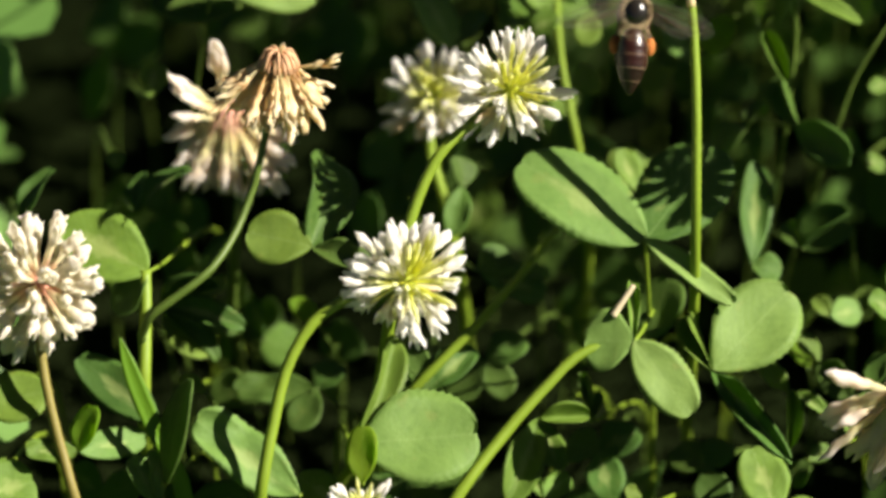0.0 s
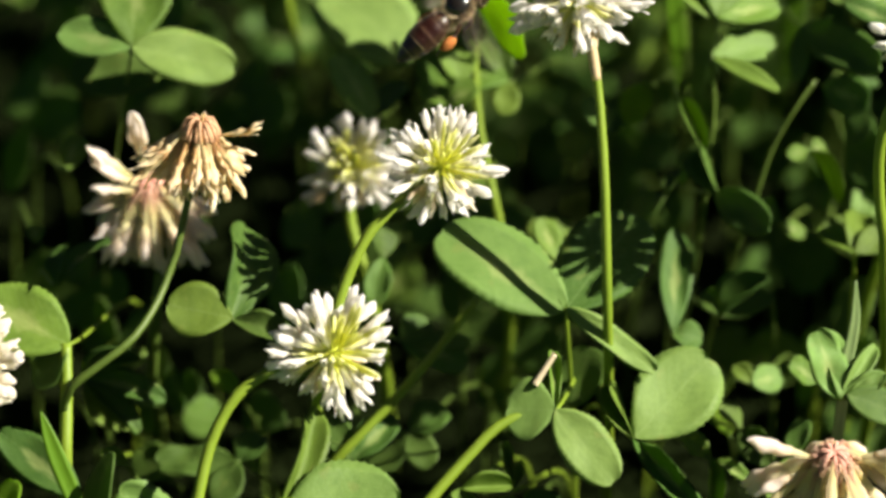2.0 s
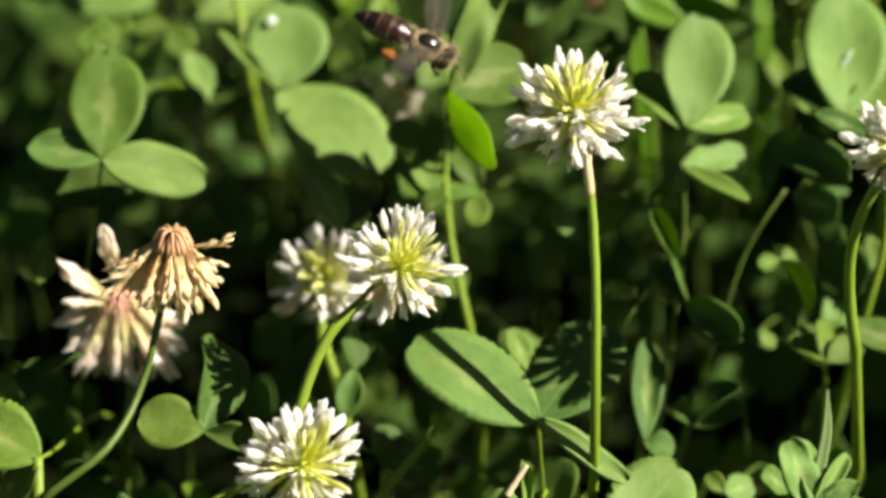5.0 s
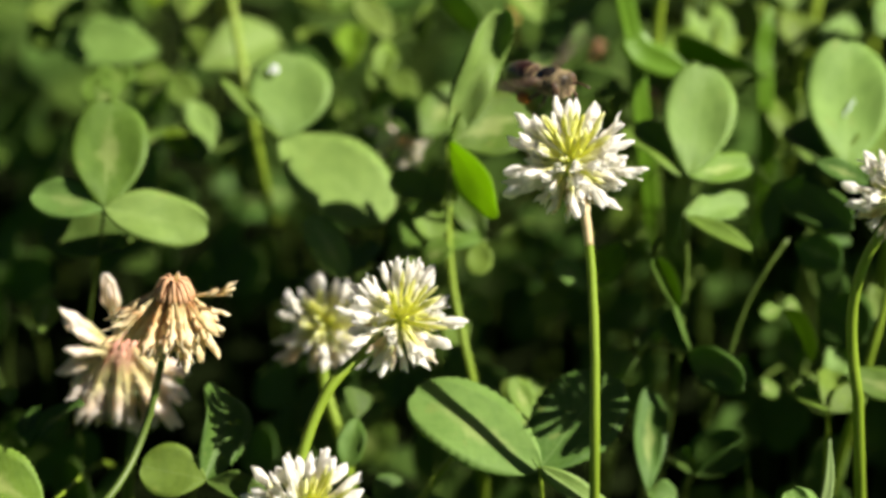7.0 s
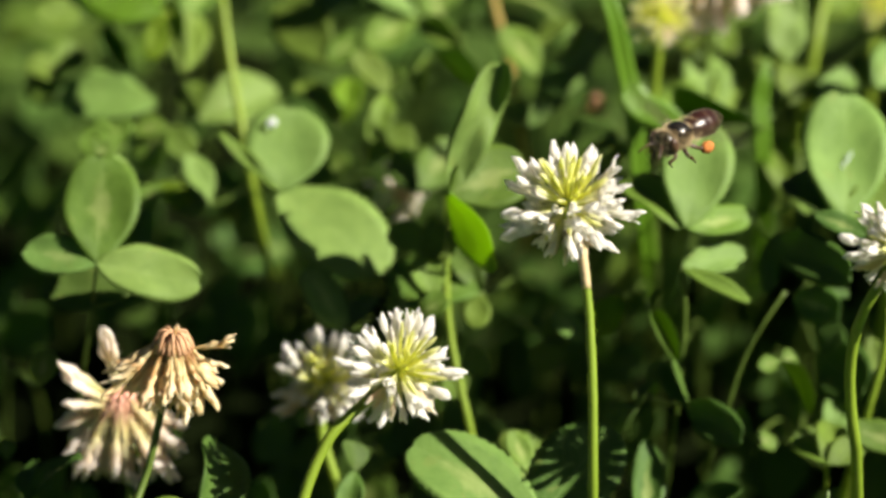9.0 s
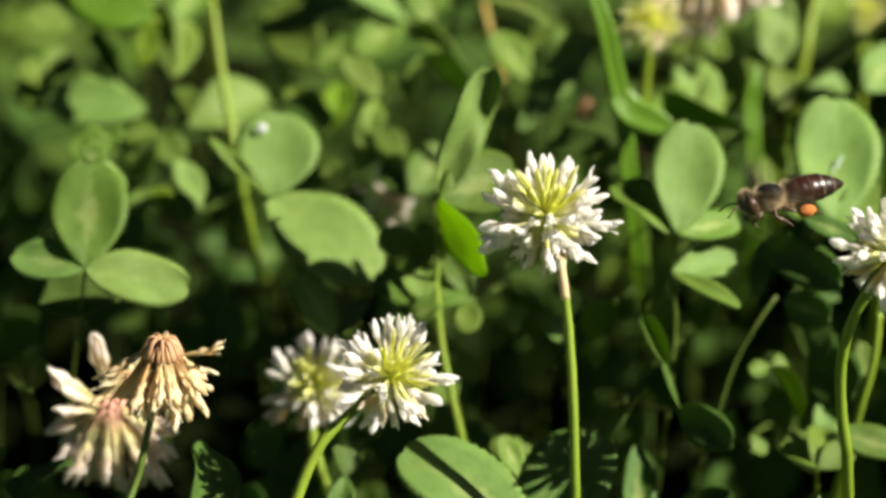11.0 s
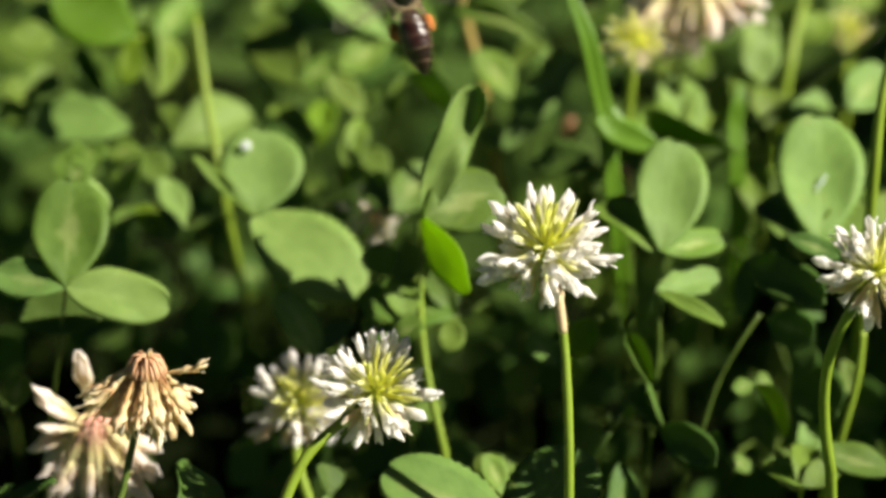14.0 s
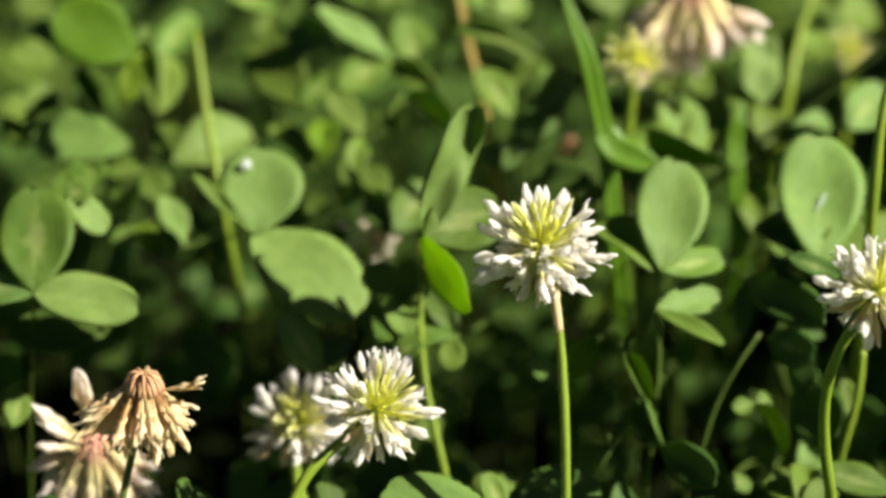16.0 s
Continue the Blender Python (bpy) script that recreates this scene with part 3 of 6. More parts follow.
fading = clover_flower([(-42.6, 23.9, -4.0), (-40.6, 0.5, 47.5), (-40.2, 2.1, 50.0), (-42.0, 7.3, 56.1)], (0.00, -0.17, 0.99), 8.7, "pink",
    "fading pinkish clover flower head with drooping florets", 16, STALK_DARK, 0.7, 72, hairs=0, extras=[((-0.14, -0.08, 0.99), 1.25), ((-0.68, -0.15, 0.72), 1.15), ((-0.76, -0.25, 0.62), 1.05), ((-0.60, -0.35, 0.55), 0.85), ((-0.70, -0.40, 0.30), 0.80), ((-0.96, -0.17, -0.24), 0.85), ((0.94, -0.08, -0.33), 0.85), ((-0.80, -0.26, -0.55), 0.95), ((0.71, -0.26, -0.66), 0.95), ((-0.54, -0.37, -0.75), 1.0), ((0.44, -0.38, -0.82), 1.0)])
edge = clover_flower([(-55.1, -28.1, -4.0), (-58.1, -44.7, 32.4), (-59.7, -41.7, 37.0), (-61.4, -38.3, 42.3), (-62.6, -34.9, 47.5), (-63.0, -30.1, 54.8)], (0.00, -0.64, 0.77), 8.9, "aged",
    "ageing white clover flower head with reddish centre, brown stalk", 17, STALK_BROWN, 0.65, 88, hairs=50)
low = clover_flower([(44.6, -20.7, -4.0), (44.6, -42.3, 39.2), (44.2, -38.3, 45.6)], (-0.05, -0.31, 0.95), 9.5, "pink",
    "pink-tinged old clover flower head with drooping florets", 18, STALK_DARK, 0.7, 64, hairs=0, extras=[((-0.93, -0.08, 0.37), 1.0), ((-0.95, -0.08, -0.29), 0.9), ((0.94, -0.09, 0.31), 0.9), ((0.97, -0.17, 0.19), 1.0)])
small = clover_flower([(-22.7, -32.3, -4.0), (-22.7, -49.9, 30.1), (-22.7, -47.8, 33.2)], (0.00, -0.38, 0.92), 5.2, "fresh",
    "small white clover flower head low among leaves", 19, STALK, 0.8, 60, hairs=0)
side = clover_flower([(51.7, 20.0, -4.0), (51.4, -14.1, 62.8), (50.5, -13.5, 68.4), (50.1, -13.6, 74.8), (50.8, -13.8, 80.6), (52.5, -14.0, 85.4), (55.7, -12.7, 90.6)], (0.50, -0.34, 0.80), 7.3, "fresh",
    "white clover flower head on a curved green stalk", 20, STALK, 0.7, 90, hairs=0)
pale = clover_flower([(29.5, 136.9, -4.0), (29.0, 61.7, 72.0), (29.4, 62.4, 77.7), (30.0, 63.0, 84.7)], (-0.18, -0.31, 0.93), 5.6, "budding",
    "pale greenish clover flower head among leaves", 21, STALK, 0.8, 60, hairs=0)
salmon = clover_flower([(36.5, 143.7, -4.0), (36.5, 68.5, 73.8), (37.6, 71.0, 82.4), (38.0, 72.0, 90.4)], (0.00, -0.17, 0.99), 9.6, "pink",
    "salmon-coloured fading clover flower head", 22, STALK_DARK, 0.7, 60, hairs=0, extras=[((-0.75, -0.2, -0.62), 1.3), ((-0.6, -0.3, -0.75), 1.5), ((0.9, -0.2, -0.3), 1.0), ((0.8, -0.2, -0.6), 1.05)])
yellow = clover_flower([(63.0, 164.2, -4.0), (63.0, 95.1, 59.4), (63.5, 99.0, 68.4)], (0.00, -0.30, 0.95), 4.6, "budding",
    "greenish young clover flower head on a short stalk", 23, STALK, 0.8, 50, hairs=0)
old_a = clover_flower([(-5.8, 110.5, -4.0), (-5.8, 54.9, 56.9), (-6.2, 56.0, 61.0)], (0.10, -0.17, 0.98), 4.6, "aged",
    "small withered greyish pink clover flower head", 31, STALK_DARK, 0.5, 34, hairs=0)
old_b = clover_flower([(21.9, 146.3, -4.0), (21.9, 77.1, 60.3), (21.7, 79.1, 63.9)], (0.00, -0.24, 0.97), 2.8, "dry",
    "small brown withered clover flower head", 32, STALK_DARK, 0.5, 26, hairs=0)
old_c = clover_flower([(28.4, 117.2, -4.0), (28.4, 51.1, 67.0), (28.1, 52.7, 69.8)], (0.00, -0.24, 0.97), 3.1, "dry",
    "small brown withered clover flower head", 33, STALK_DARK, 0.5, 26, hairs=0)
clover_leaf((11.7, -16.9, 54.1), [((-4.5, -7.9, 59.6), 11.7, (0.10, -0.39, 0.92), 5, "pale"), ((21.1, -2.9, 59.1), 11.0, (0.12, -0.40, 0.91), 5, "shaded_blue"), ((23.3, -21.6, 47.9), 3.5, (0.18, -0.59, 0.79), 2, "pale")],
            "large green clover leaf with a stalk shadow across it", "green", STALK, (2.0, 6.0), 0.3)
clover_leaf((10.3, -31.0, 48.2), [((4.2, -30.1, 48.0), 8.1, (-0.11, -0.63, 0.77), 0, "pale"), ((17.7, -37.7, 42.2), 6.7, (0.09, -0.61, 0.79), 2, "pale"), ((10.0, -21.9, 52.0), 1.7, (0.09, -0.38, 0.92), 1)],
            "green clover leaf with one folded leaflet", "green", STALK, (8.4, 49.7), 0.3)
clover_leaf((12.7, -16.8, 38.8), [((14.7, -11.5, 45.0), 7.8, (-0.53, -0.55, 0.64), 0, "shaded_blue")],
            "dark shaded clover leaflet", "shaded_blue", STALK_DARK, (-11.4, 37.7), 0.24)
clover_leaf((27.7, -47.5, 34.9), [((24.8, -41.7, 40.4), 6.4, (0.14, -0.64, 0.75), 2), ((33.7, -48.9, 33.9), 5.7, (0.01, -0.59, 0.80), 0)],
            "single pale green clover leaflet standing up", "green", STALK, (-1.9, 36.1), 0.3)
clover_leaf((-23.4, -40.6, 38.8), [((-8.5, -38.8, 40.0), 12.6, (-0.00, -0.57, 0.82), 0, "pale"), ((-18.4, -27.7, 46.9), 3.8, (0.49, -0.59, 0.64), 1)],
            "broad round green clover leaf near the soil", "green", STALK, (6.7, 45.9), 0.3)
clover_leaf((-22.7, -44.7, 36.0), [((-23.0, -39.9, 41.4), 4.3, (-0.31, -0.72, 0.62), 0)],
            "small bright young clover leaflet", "young", STALK, (-6.0, 38.2), 0.3)
clover_leaf((-30.0, -19.5, 54.0), [((-38.2, -18.8, 55.9), 7.3, (0.12, -0.62, 0.78), 0), ((-27.8, -5.5, 59.9), 7.6, (0.65, -0.38, 0.65), 1, "shaded_blue"), ((-22.2, -22.4, 53.4), 3.7, (-0.12, -0.53, 0.84), 1, "shaded_blue")],
            "green clover leaf with three oval leaflets", "green", STALK_DARK, (-5.6, 45.2), 0.24)
clover_leaf((-70.7, -36.9, 41.1), [((-62.2, -35.1, 42.6), 7.1, (-0.03, -0.57, 0.82), 0)],
            "green clover leaf with three oval leaflets", "green", STALK, (6.2, 36.5), 0.3)
clover_leaf((-69.3, -46.2, 34.2), [((-63.1, -43.5, 34.9), 8.0, (0.16, -0.57, 0.81), 0)],
            "green clover leaf with three oval leaflets", "green", STALK, (5.1, 38.5), 0.3)
clover_leaf((-1.2, -27.6, 33.9), [((-4.6, -37.8, 28.7), 5.1, (0.19, -0.49, 0.85), 1), ((5.2, -26.9, 34.1), 2.9, (0.04, -0.64, 0.76), 3), ((1.4, -32.9, 29.2), 3.6, (0.12, -0.62, 0.78), 4)],
            "green clover leaf with three oval leaflets", "green", STALK, (10.4, 30.8), 0.3)
clover_leaf((-11.6, 1.7, 49.8), [((-12.0, 4.8, 52.7), 4.4, (0.65, -0.47, 0.60), 1, "shaded_blue"), ((-12.9, -3.6, 45.8), 3.7, (0.07, -0.61, 0.79), 1, "shaded_blue")],
            "green clover leaf with three oval leaflets", "shaded_blue", STALK_DARK, (3.2, 43.8), 0.24)
clover_leaf((-9.2, -4.2, 40.6), [((-0.4, -5.0, 37.8), 4.8, (0.21, -0.57, 0.80), 0, "shaded_blue"), ((-5.6, -1.2, 42.2), 4.6, (0.08, -0.54, 0.84), 1, "shaded_blue"), ((-0.0, -2.9, 39.9), 2.9, (0.14, -0.55, 0.82), 0)],
            "green clover leaf with three oval leaflets", "shaded_blue", STALK_DARK, (-12.5, 38.5), 0.24)
clover_leaf((-15.4, -19.4, 32.4), [((-18.4, -14.5, 36.0), 4.0, (-0.11, -0.63, 0.76), 0), ((-9.7, -14.4, 36.0), 4.6, (-0.05, -0.55, 0.83), 1, "shaded_blue"), ((-20.5, -17.3, 33.4), 3.0, (-0.09, -0.62, 0.78), 0)],
            "green clover leaf with three oval leaflets", "shaded_blue", STALK_DARK, (-0.2, 36.9), 0.24)
clover_leaf((25.9, -4.5, 42.3), [((26.7, 7.9, 50.9), 4.6, (0.08, -0.57, 0.82), 0, "shaded_blue"), ((29.9, -4.7, 41.6), 3.9, (0.11, -0.59, 0.80), 1, "shaded_blue")],
            "green clover leaf with three oval leaflets", "green", STALK_DARK, (1.5, 37.2), 0.24)
clover_leaf((46.0, -24.0, 45.4), [((42.8, -18.0, 51.5), 5.2, (0.18, -0.60, 0.78), 4), ((45.7, -16.0, 50.8), 3.4, (0.30, -0.55, 0.78), 0), ((51.8, -21.0, 47.0), 2.8, (0.18, -0.60, 0.78), 4), ((51.2, -17.0, 49.4), 2.4, (0.18, -0.60, 0.78), 1)],
            "yellowish green crumpled clover leaf", "pale", STALK, (-0.5, 35.3), 0.3)
clover_leaf((46.9, -24.0, 46.0), [((54.9, -25.0, 43.6), 5.0, (0.05, -0.60, 0.80), 2)],
            "dull green clover leaf beside a crumpled one", "shaded_blue", STALK_DARK, (-0.5, 30.0), 0.3)
grass_blade([(46.3, 0.3, -4.0), (46.3, -23.2, 43.3), (47.0, -20.2, 48.1), (47.9, -18.1, 53.5), (47.9, -16.4, 58.2)], 1.5, "upright pale green grass blade", GRASS_PALE, 0.25)
clover_leaf((-30.1, -14.9, 28.9), [((-40.6, -12.7, 26.3), 5.3, (-0.30, -0.34, 0.89), 4, "shaded_blue"), ((-27.3, -12.0, 31.4), 4.8, (-0.30, -0.43, 0.85), 1, "shaded_blue"), ((-32.8, -20.1, 26.3), 5.0, (-0.20, -0.35, 0.91), 0, "shaded_blue")],
            "dim bluish clover leaf near the soil", "shaded_blue", STALK_DARK, (1.8, 31.8), 0.24)
clover_leaf((-8.3, -9.0, 29.7), [((-13.4, -12.5, 26.6), 6.5, (-0.30, -0.34, 0.89), 0, "shaded_blue"), ((-3.2, -7.4, 32.3), 5.3, (-0.30, -0.43, 0.85), 1, "shaded_blue"), ((-5.3, -14.5, 28.2), 4.4, (-0.20, -0.35, 0.91), 0, "shaded_blue")],
            "dim bluish clover leaf near the soil", "shaded_blue", STALK_DARK, (12.5, 33.7), 0.24)
clover_leaf((6.5, -19.9, 23.3), [((2.1, -17.0, 23.0), 5.6, (-0.30, -0.34, 0.89), 0, "shaded_blue"), ((11.5, -18.3, 25.9), 6.0, (-0.30, -0.43, 0.85), 1, "shaded_blue"), ((7.9, -26.6, 21.1), 5.1, (-0.20, -0.35, 0.91), 0, "shaded_blue")],
            "dim bluish clover leaf near the soil", "shaded_blue", STALK_DARK, (6.8, 26.2), 0.24)
clover_leaf((20.2, -22.3, 22.6), [((16.0, -17.9, 22.9), 5.3, (-0.30, -0.34, 0.89), 0, "shaded_blue"), ((23.1, -19.5, 25.1), 4.9, (-0.30, -0.43, 0.85), 1, "shaded_blue"), ((21.6, -28.1, 20.7), 5.1, (-0.20, -0.35, 0.91), 0, "shaded_blue")],
            "dim bluish clover leaf near the soil", "shaded_blue", STALK_DARK, (9.0, 20.4), 0.24)
tri = clover_leaf((-45.1, 15.5, 72.7), [((-44.8, 28.3, 82.5), 10.5, (0.04, -0.61, 0.79), 0), ((-31.4, 14.7, 70.5), 7.6, (0.09, -0.59, 0.80), 2, "pale"), ((-54.8, 17.5, 74.1), 5.9, (-0.00, -0.60, 0.80), 0, "pale")],
            "pale green clover leaf with three round leaflets", "green", STALK_DARK, (-6.0, 10.0), 0.24)
clover_leaf((-41.9, 18.8, 66.2), [((-53.1, 20.4, 67.2), 7.2, (0.00, -0.50, 0.87), 2, "shaded_blue")],
            "clover leaflet darkened for the shade below another leaf", "shaded_blue", STALK_DARK, (-0.5, 62.1), 0.24)
clover_leaf((-22.2, 36.7, 71.8), [((-20.5, 46.8, 80.0), 11.4, (0.09, -0.63, 0.77), 0, "pale"), ((-7.6, 29.2, 63.7), 12.2, (0.16, -0.57, 0.81), 5, "pale"), ((-30.3, 41.2, 78.8), 2.2, (0.30, -0.60, 0.74), 2)],
            "green clover leaf with a drop of water", "green", STALK_DARK, (-6.7, 72.9), 0.24)
clover_leaf((0.6, 19.9, 80.5), [((6.8, 31.6, 93.7), 5.7, (0.25, -0.78, 0.57), 4, "pale"), ((6.2, 10.7, 74.5), 6.7, (-0.82, -0.57, 0.11), 2, "young"), ((11.0, 24.9, 82.8), 9.5, (0.10, -0.58, 0.81), 0)],
            "green clover leaf with a bright drooping leaflet", "green", STALK_DARK, (-2.0, 6.0), 0.24)
clover_leaf((52.6, 25.2, 73.4), [((53.6, 39.8, 85.9), 12.0, (0.09, -0.65, 0.75), 0, "pale"), ((45.2, 34.0, 76.2), 5.4, (-0.14, -0.41, 0.90), 1, "shaded_blue"), ((60.6, 28.3, 75.8), 8.0, (-0.02, -0.58, 0.81), 0)],
            "broad green clover leaf with a white mark", "green", STALK_DARK, (2.3, 61.8), 0.24)
clover_leaf((4.7, 24.0, 63.3), [((-7.8, 25.6, 65.9), 7.3, (0.10, -0.58, 0.81), 0), ((1.0, 30.8, 68.1), 4.6, (0.01, -0.57, 0.82), 1, "shaded_blue"), ((4.0, 20.4, 60.3), 3.7, (-0.02, -0.64, 0.77), 0)],
            "green clover leaf with three oval leaflets", "green", STALK_DARK, (12.1, 56.8), 0.24)
clover_leaf((16.1, 23.8, 54.7), [((11.2, 22.9, 53.5), 4.4, (-0.09, -0.62, 0.78), 0), ((14.3, 27.6, 57.8), 4.6, (-0.01, -0.63, 0.77), 0), ((20.7, 28.3, 57.4), 3.9, (0.05, -0.54, 0.84), 1, "shaded_blue")],
            "green clover leaf with three oval leaflets", "green", STALK_DARK, (-10.5, 52.9), 0.24)
clover_leaf((2.5, 26.1, 50.7), [((0.2, 22.4, 48.5), 3.8, (0.10, -0.55, 0.83), 0), ((6.0, 28.1, 51.3), 4.6, (0.24, -0.63, 0.74), 0), ((-1.3, 26.6, 51.3), 4.6, (0.05, -0.55, 0.83), 1, "shaded_blue")],
            "green clover leaf with three oval leaflets", "green", STALK_DARK, (-12.5, 52.5), 0.24)
clover_leaf((10.7, 12.0, 46.1), [((8.1, 14.9, 47.8), 4.6, (-0.07, -0.56, 0.82), 0), ((13.0, 14.4, 47.3), 3.8, (0.20, -0.58, 0.79), 1)],
            "green clover leaf with three oval leaflets", "green", STALK_DARK, (-13.7, 38.1), 0.24)
clover_leaf((10.8, 2.1, 49.2), [((8.8, 6.1, 53.4), 3.6, (0.27, -0.63, 0.73), 0), ((14.5, 5.0, 51.7), 2.9, (-0.19, -0.49, 0.85), 2, "shaded_blue")],
            "green clover leaf with three oval leaflets", "green", STALK_DARK, (4.0, 47.0), 0.24)
clover_leaf((-16.5, 72.8, 72.7), [((-23.6, 84.5, 77.4), 8.5, (-0.26, -0.49, 0.83), 0), ((-12.1, 76.0, 76.3), 4.4, (-0.18, -0.62, 0.76), 2)],
            "plain green clover leaf with round leaflets", "green", STALK_DARK, (4.5, 62.9), 0.24)
clover_leaf((41.3, 82.3, 74.1), [((36.1, 73.5, 69.5), 5.7, (0.14, -0.52, 0.84), 1), ((44.8, 87.6, 76.9), 4.9, (0.13, -0.53, 0.84), 1)],
            "plain green clover leaf with round leaflets", "green", STALK_DARK, (-7.6, 64.8), 0.24)
clover_leaf((-21.6, 99.2, 75.0), [((-28.2, 100.2, 78.2), 7.4, (0.33, -0.46, 0.82), 3), ((-16.6, 99.0, 75.1), 5.6, (-0.05, -0.60, 0.80), 4), ((-22.4, 95.9, 72.0), 4.1, (0.11, -0.68, 0.73), 1)],
            "plain green clover leaf with round leaflets", "green", STALK_DARK, (1.0, 87.1), 0.24)
clover_leaf((10.8, 100.8, 74.2), [((6.7, 105.9, 77.3), 6.3, (0.02, -0.52, 0.85), 1), ((15.9, 104.8, 75.1), 5.9, (0.39, -0.65, 0.65), 0)],
            "plain green clover leaf with round leaflets", "green", STALK_DARK, (-8.0, 80.7), 0.24)
clover_leaf((28.7, 93.1, 77.0), [((22.2, 92.4, 74.6), 8.8, (-0.18, -0.70, 0.69), 3), ((26.3, 96.9, 82.4), 7.3, (0.33, -0.70, 0.63), 0)],
            "plain green clover leaf with round leaflets", "green", STALK_DARK, (-12.4, 90.7), 0.24)
clover_leaf((62.2, 105.6, 70.9), [((57.2, 108.5, 75.1), 7.0, (0.27, -0.61, 0.75), 3), ((68.4, 109.3, 71.0), 7.3, (0.29, -0.50, 0.81), 0), ((63.6, 101.2, 67.5), 5.4, (0.17, -0.58, 0.80), 0)],
            "plain green clover leaf with round leaflets", "green", STALK_DARK, (13.4, 71.6), 0.24)
clover_leaf((-59.7, 106.6, 71.4), [((-65.1, 111.2, 73.0), 5.9, (-0.38, -0.67, 0.64), 2), ((-54.8, 108.8, 72.3), 6.7, (0.10, -0.54, 0.84), 2)],
            "plain green clover leaf with round leaflets", "green", STALK_DARK, (6.8, 65.6), 0.24)
clover_leaf((-6.8, 106.8, 72.3), [((-11.0, 111.3, 75.7), 6.0, (-0.10, -0.66, 0.75), 3), ((-1.7, 109.0, 74.9), 6.4, (-0.10, -0.66, 0.75), 0)],
            "plain green clover leaf with round leaflets", "green", STALK_DARK, (-9.9, 63.8), 0.24)
clover_leaf((20.4, -26.0, 40.6), [((30.3, -16.9, 47.3), 10.6, (0.07, -0.64, 0.77), 0, "pale"), ((17.9, -16.9, 42.9), 2.5, (-0.64, -0.35, 0.69), 3), ((28.5, -43.2, 40.7), 3.3, (-0.35, -0.50, 0.79), 1, "shaded_blue")],
            "green clover leaf with three oval leaflets, one folded in shade", "green", STALK, (-6.7, 36.8), 0.26)
clover_leaf((-50.6, -20.5, 50.6), [((-61.9, -16.5, 55.1), 9.4, (0.07, -0.65, 0.76), 2), ((-55.1, -23.2, 46.3), 5.7, (-0.52, -0.36, 0.77), 0, "shaded_blue")],
            "broad pale green clover leaf", "green", STALK, (7.4, 48.6), 0.26)
clover_leaf((-48.8, -34.0, 37.0), [((-59.3, -26.9, 42.2), 5.9, (0.01, -0.58, 0.82), 2)],
            "bluish green clover leaf", "shaded_blue", STALK, (5.6, 36.0), 0.26)
clover_leaf((-47.3, -43.0, 34.1), [((-44.1, -35.3, 44.9), 5.4, (-0.75, -0.42, 0.52), 5)],
            "upright dark clover leaf", "shaded_blue", STALK, (4.1, 30.7), 0.26)
clover_leaf((-47.9, -42.0, 30.6), [((-52.1, -38.1, 34.4), 3.6, (0.25, -0.53, 0.81), 4), ((-49.8, -36.8, 34.5), 2.5, (0.54, -0.37, 0.75), 4)],
            "small crumpled pale clover leaf", "pale", STALK, (-4.8, 30.0), 0.26)
clover_leaf((-30.6, -43.8, 33.3), [((-44.0, -37.2, 39.1), 7.5, (0.13, -0.50, 0.86), 4, "pale")],
            "bluish green clover leaf with a ragged edge", "green", STALK, (0.2, 24.8), 0.26)
clover_leaf((-25.1, -40.0, 28.2), [((-31.1, -37.5, 32.1), 5.2, (0.30, -0.52, 0.80), 0), ((-23.3, -36.2, 30.9), 2.1, (-0.08, -0.55, 0.83), 1)],
            "low green clover leaf under a flower", "green", STALK, (-10.9, 26.1), 0.26)
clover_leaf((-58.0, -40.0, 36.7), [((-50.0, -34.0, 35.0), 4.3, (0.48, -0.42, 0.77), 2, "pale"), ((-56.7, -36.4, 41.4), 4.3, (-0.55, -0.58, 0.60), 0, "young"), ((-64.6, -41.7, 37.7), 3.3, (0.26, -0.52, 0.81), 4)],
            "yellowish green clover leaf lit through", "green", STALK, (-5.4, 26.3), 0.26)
clover_leaf((-45.7, -33.0, 23.0), [((-37.6, -34.5, 27.2), 5.0, (-0.47, -0.44, 0.76), 0, "shaded_blue"), ((-48.2, -28.8, 24.3), 3.3, (-0.47, -0.49, 0.73), 1, "shaded_blue")],
            "dim clover leaf low among the others", "shaded_blue", STALK, (-6.5, 21.9), 0.26)
clover_leaf((-57.3, -26.0, 19.4), [((-62.3, -20.0, 19.8), 5.1, (-0.49, -0.46, 0.74), 0, "shaded_blue"), ((-52.0, -27.0, 22.9), 5.4, (-0.55, -0.44, 0.71), 2, "shaded_blue")],
            "dim clover leaf low among the others", "shaded_blue", STALK, (4.7, 19.0), 0.26)
clover_leaf((-49.9, -14.0, 41.2), [((-42.0, -18.0, 36.0), 3.3, (0.32, -0.45, 0.83), 1), ((-39.0, -17.0, 40.6), 3.9, (-0.10, -0.54, 0.83), 1), ((-42.4, -15.0, 45.0), 2.9, (-0.46, -0.42, 0.78), 3)],
            "dim clover leaf with curled narrow leaflets", "shaded_blue", STALK, (2.9, 39.7), 0.26)
clover_leaf((-68.2, -8.0, 49.1), [((-65.0, -2.3, 54.8), 3.8, (-0.52, -0.45, 0.73), 1, "shaded_blue")],
            "dim pointed clover leaflet", "shaded_blue", STALK_DARK, (-8.7, 43.0), 0.26)
clover_leaf((-53.4, 14.0, 55.3), [((-52.3, 18.0, 58.5), 3.7, (0.16, -0.64, 0.75), 0)],
            "small round clover leaflet in a gap", "green", STALK_DARK, (-10.9, 46.1), 0.26)
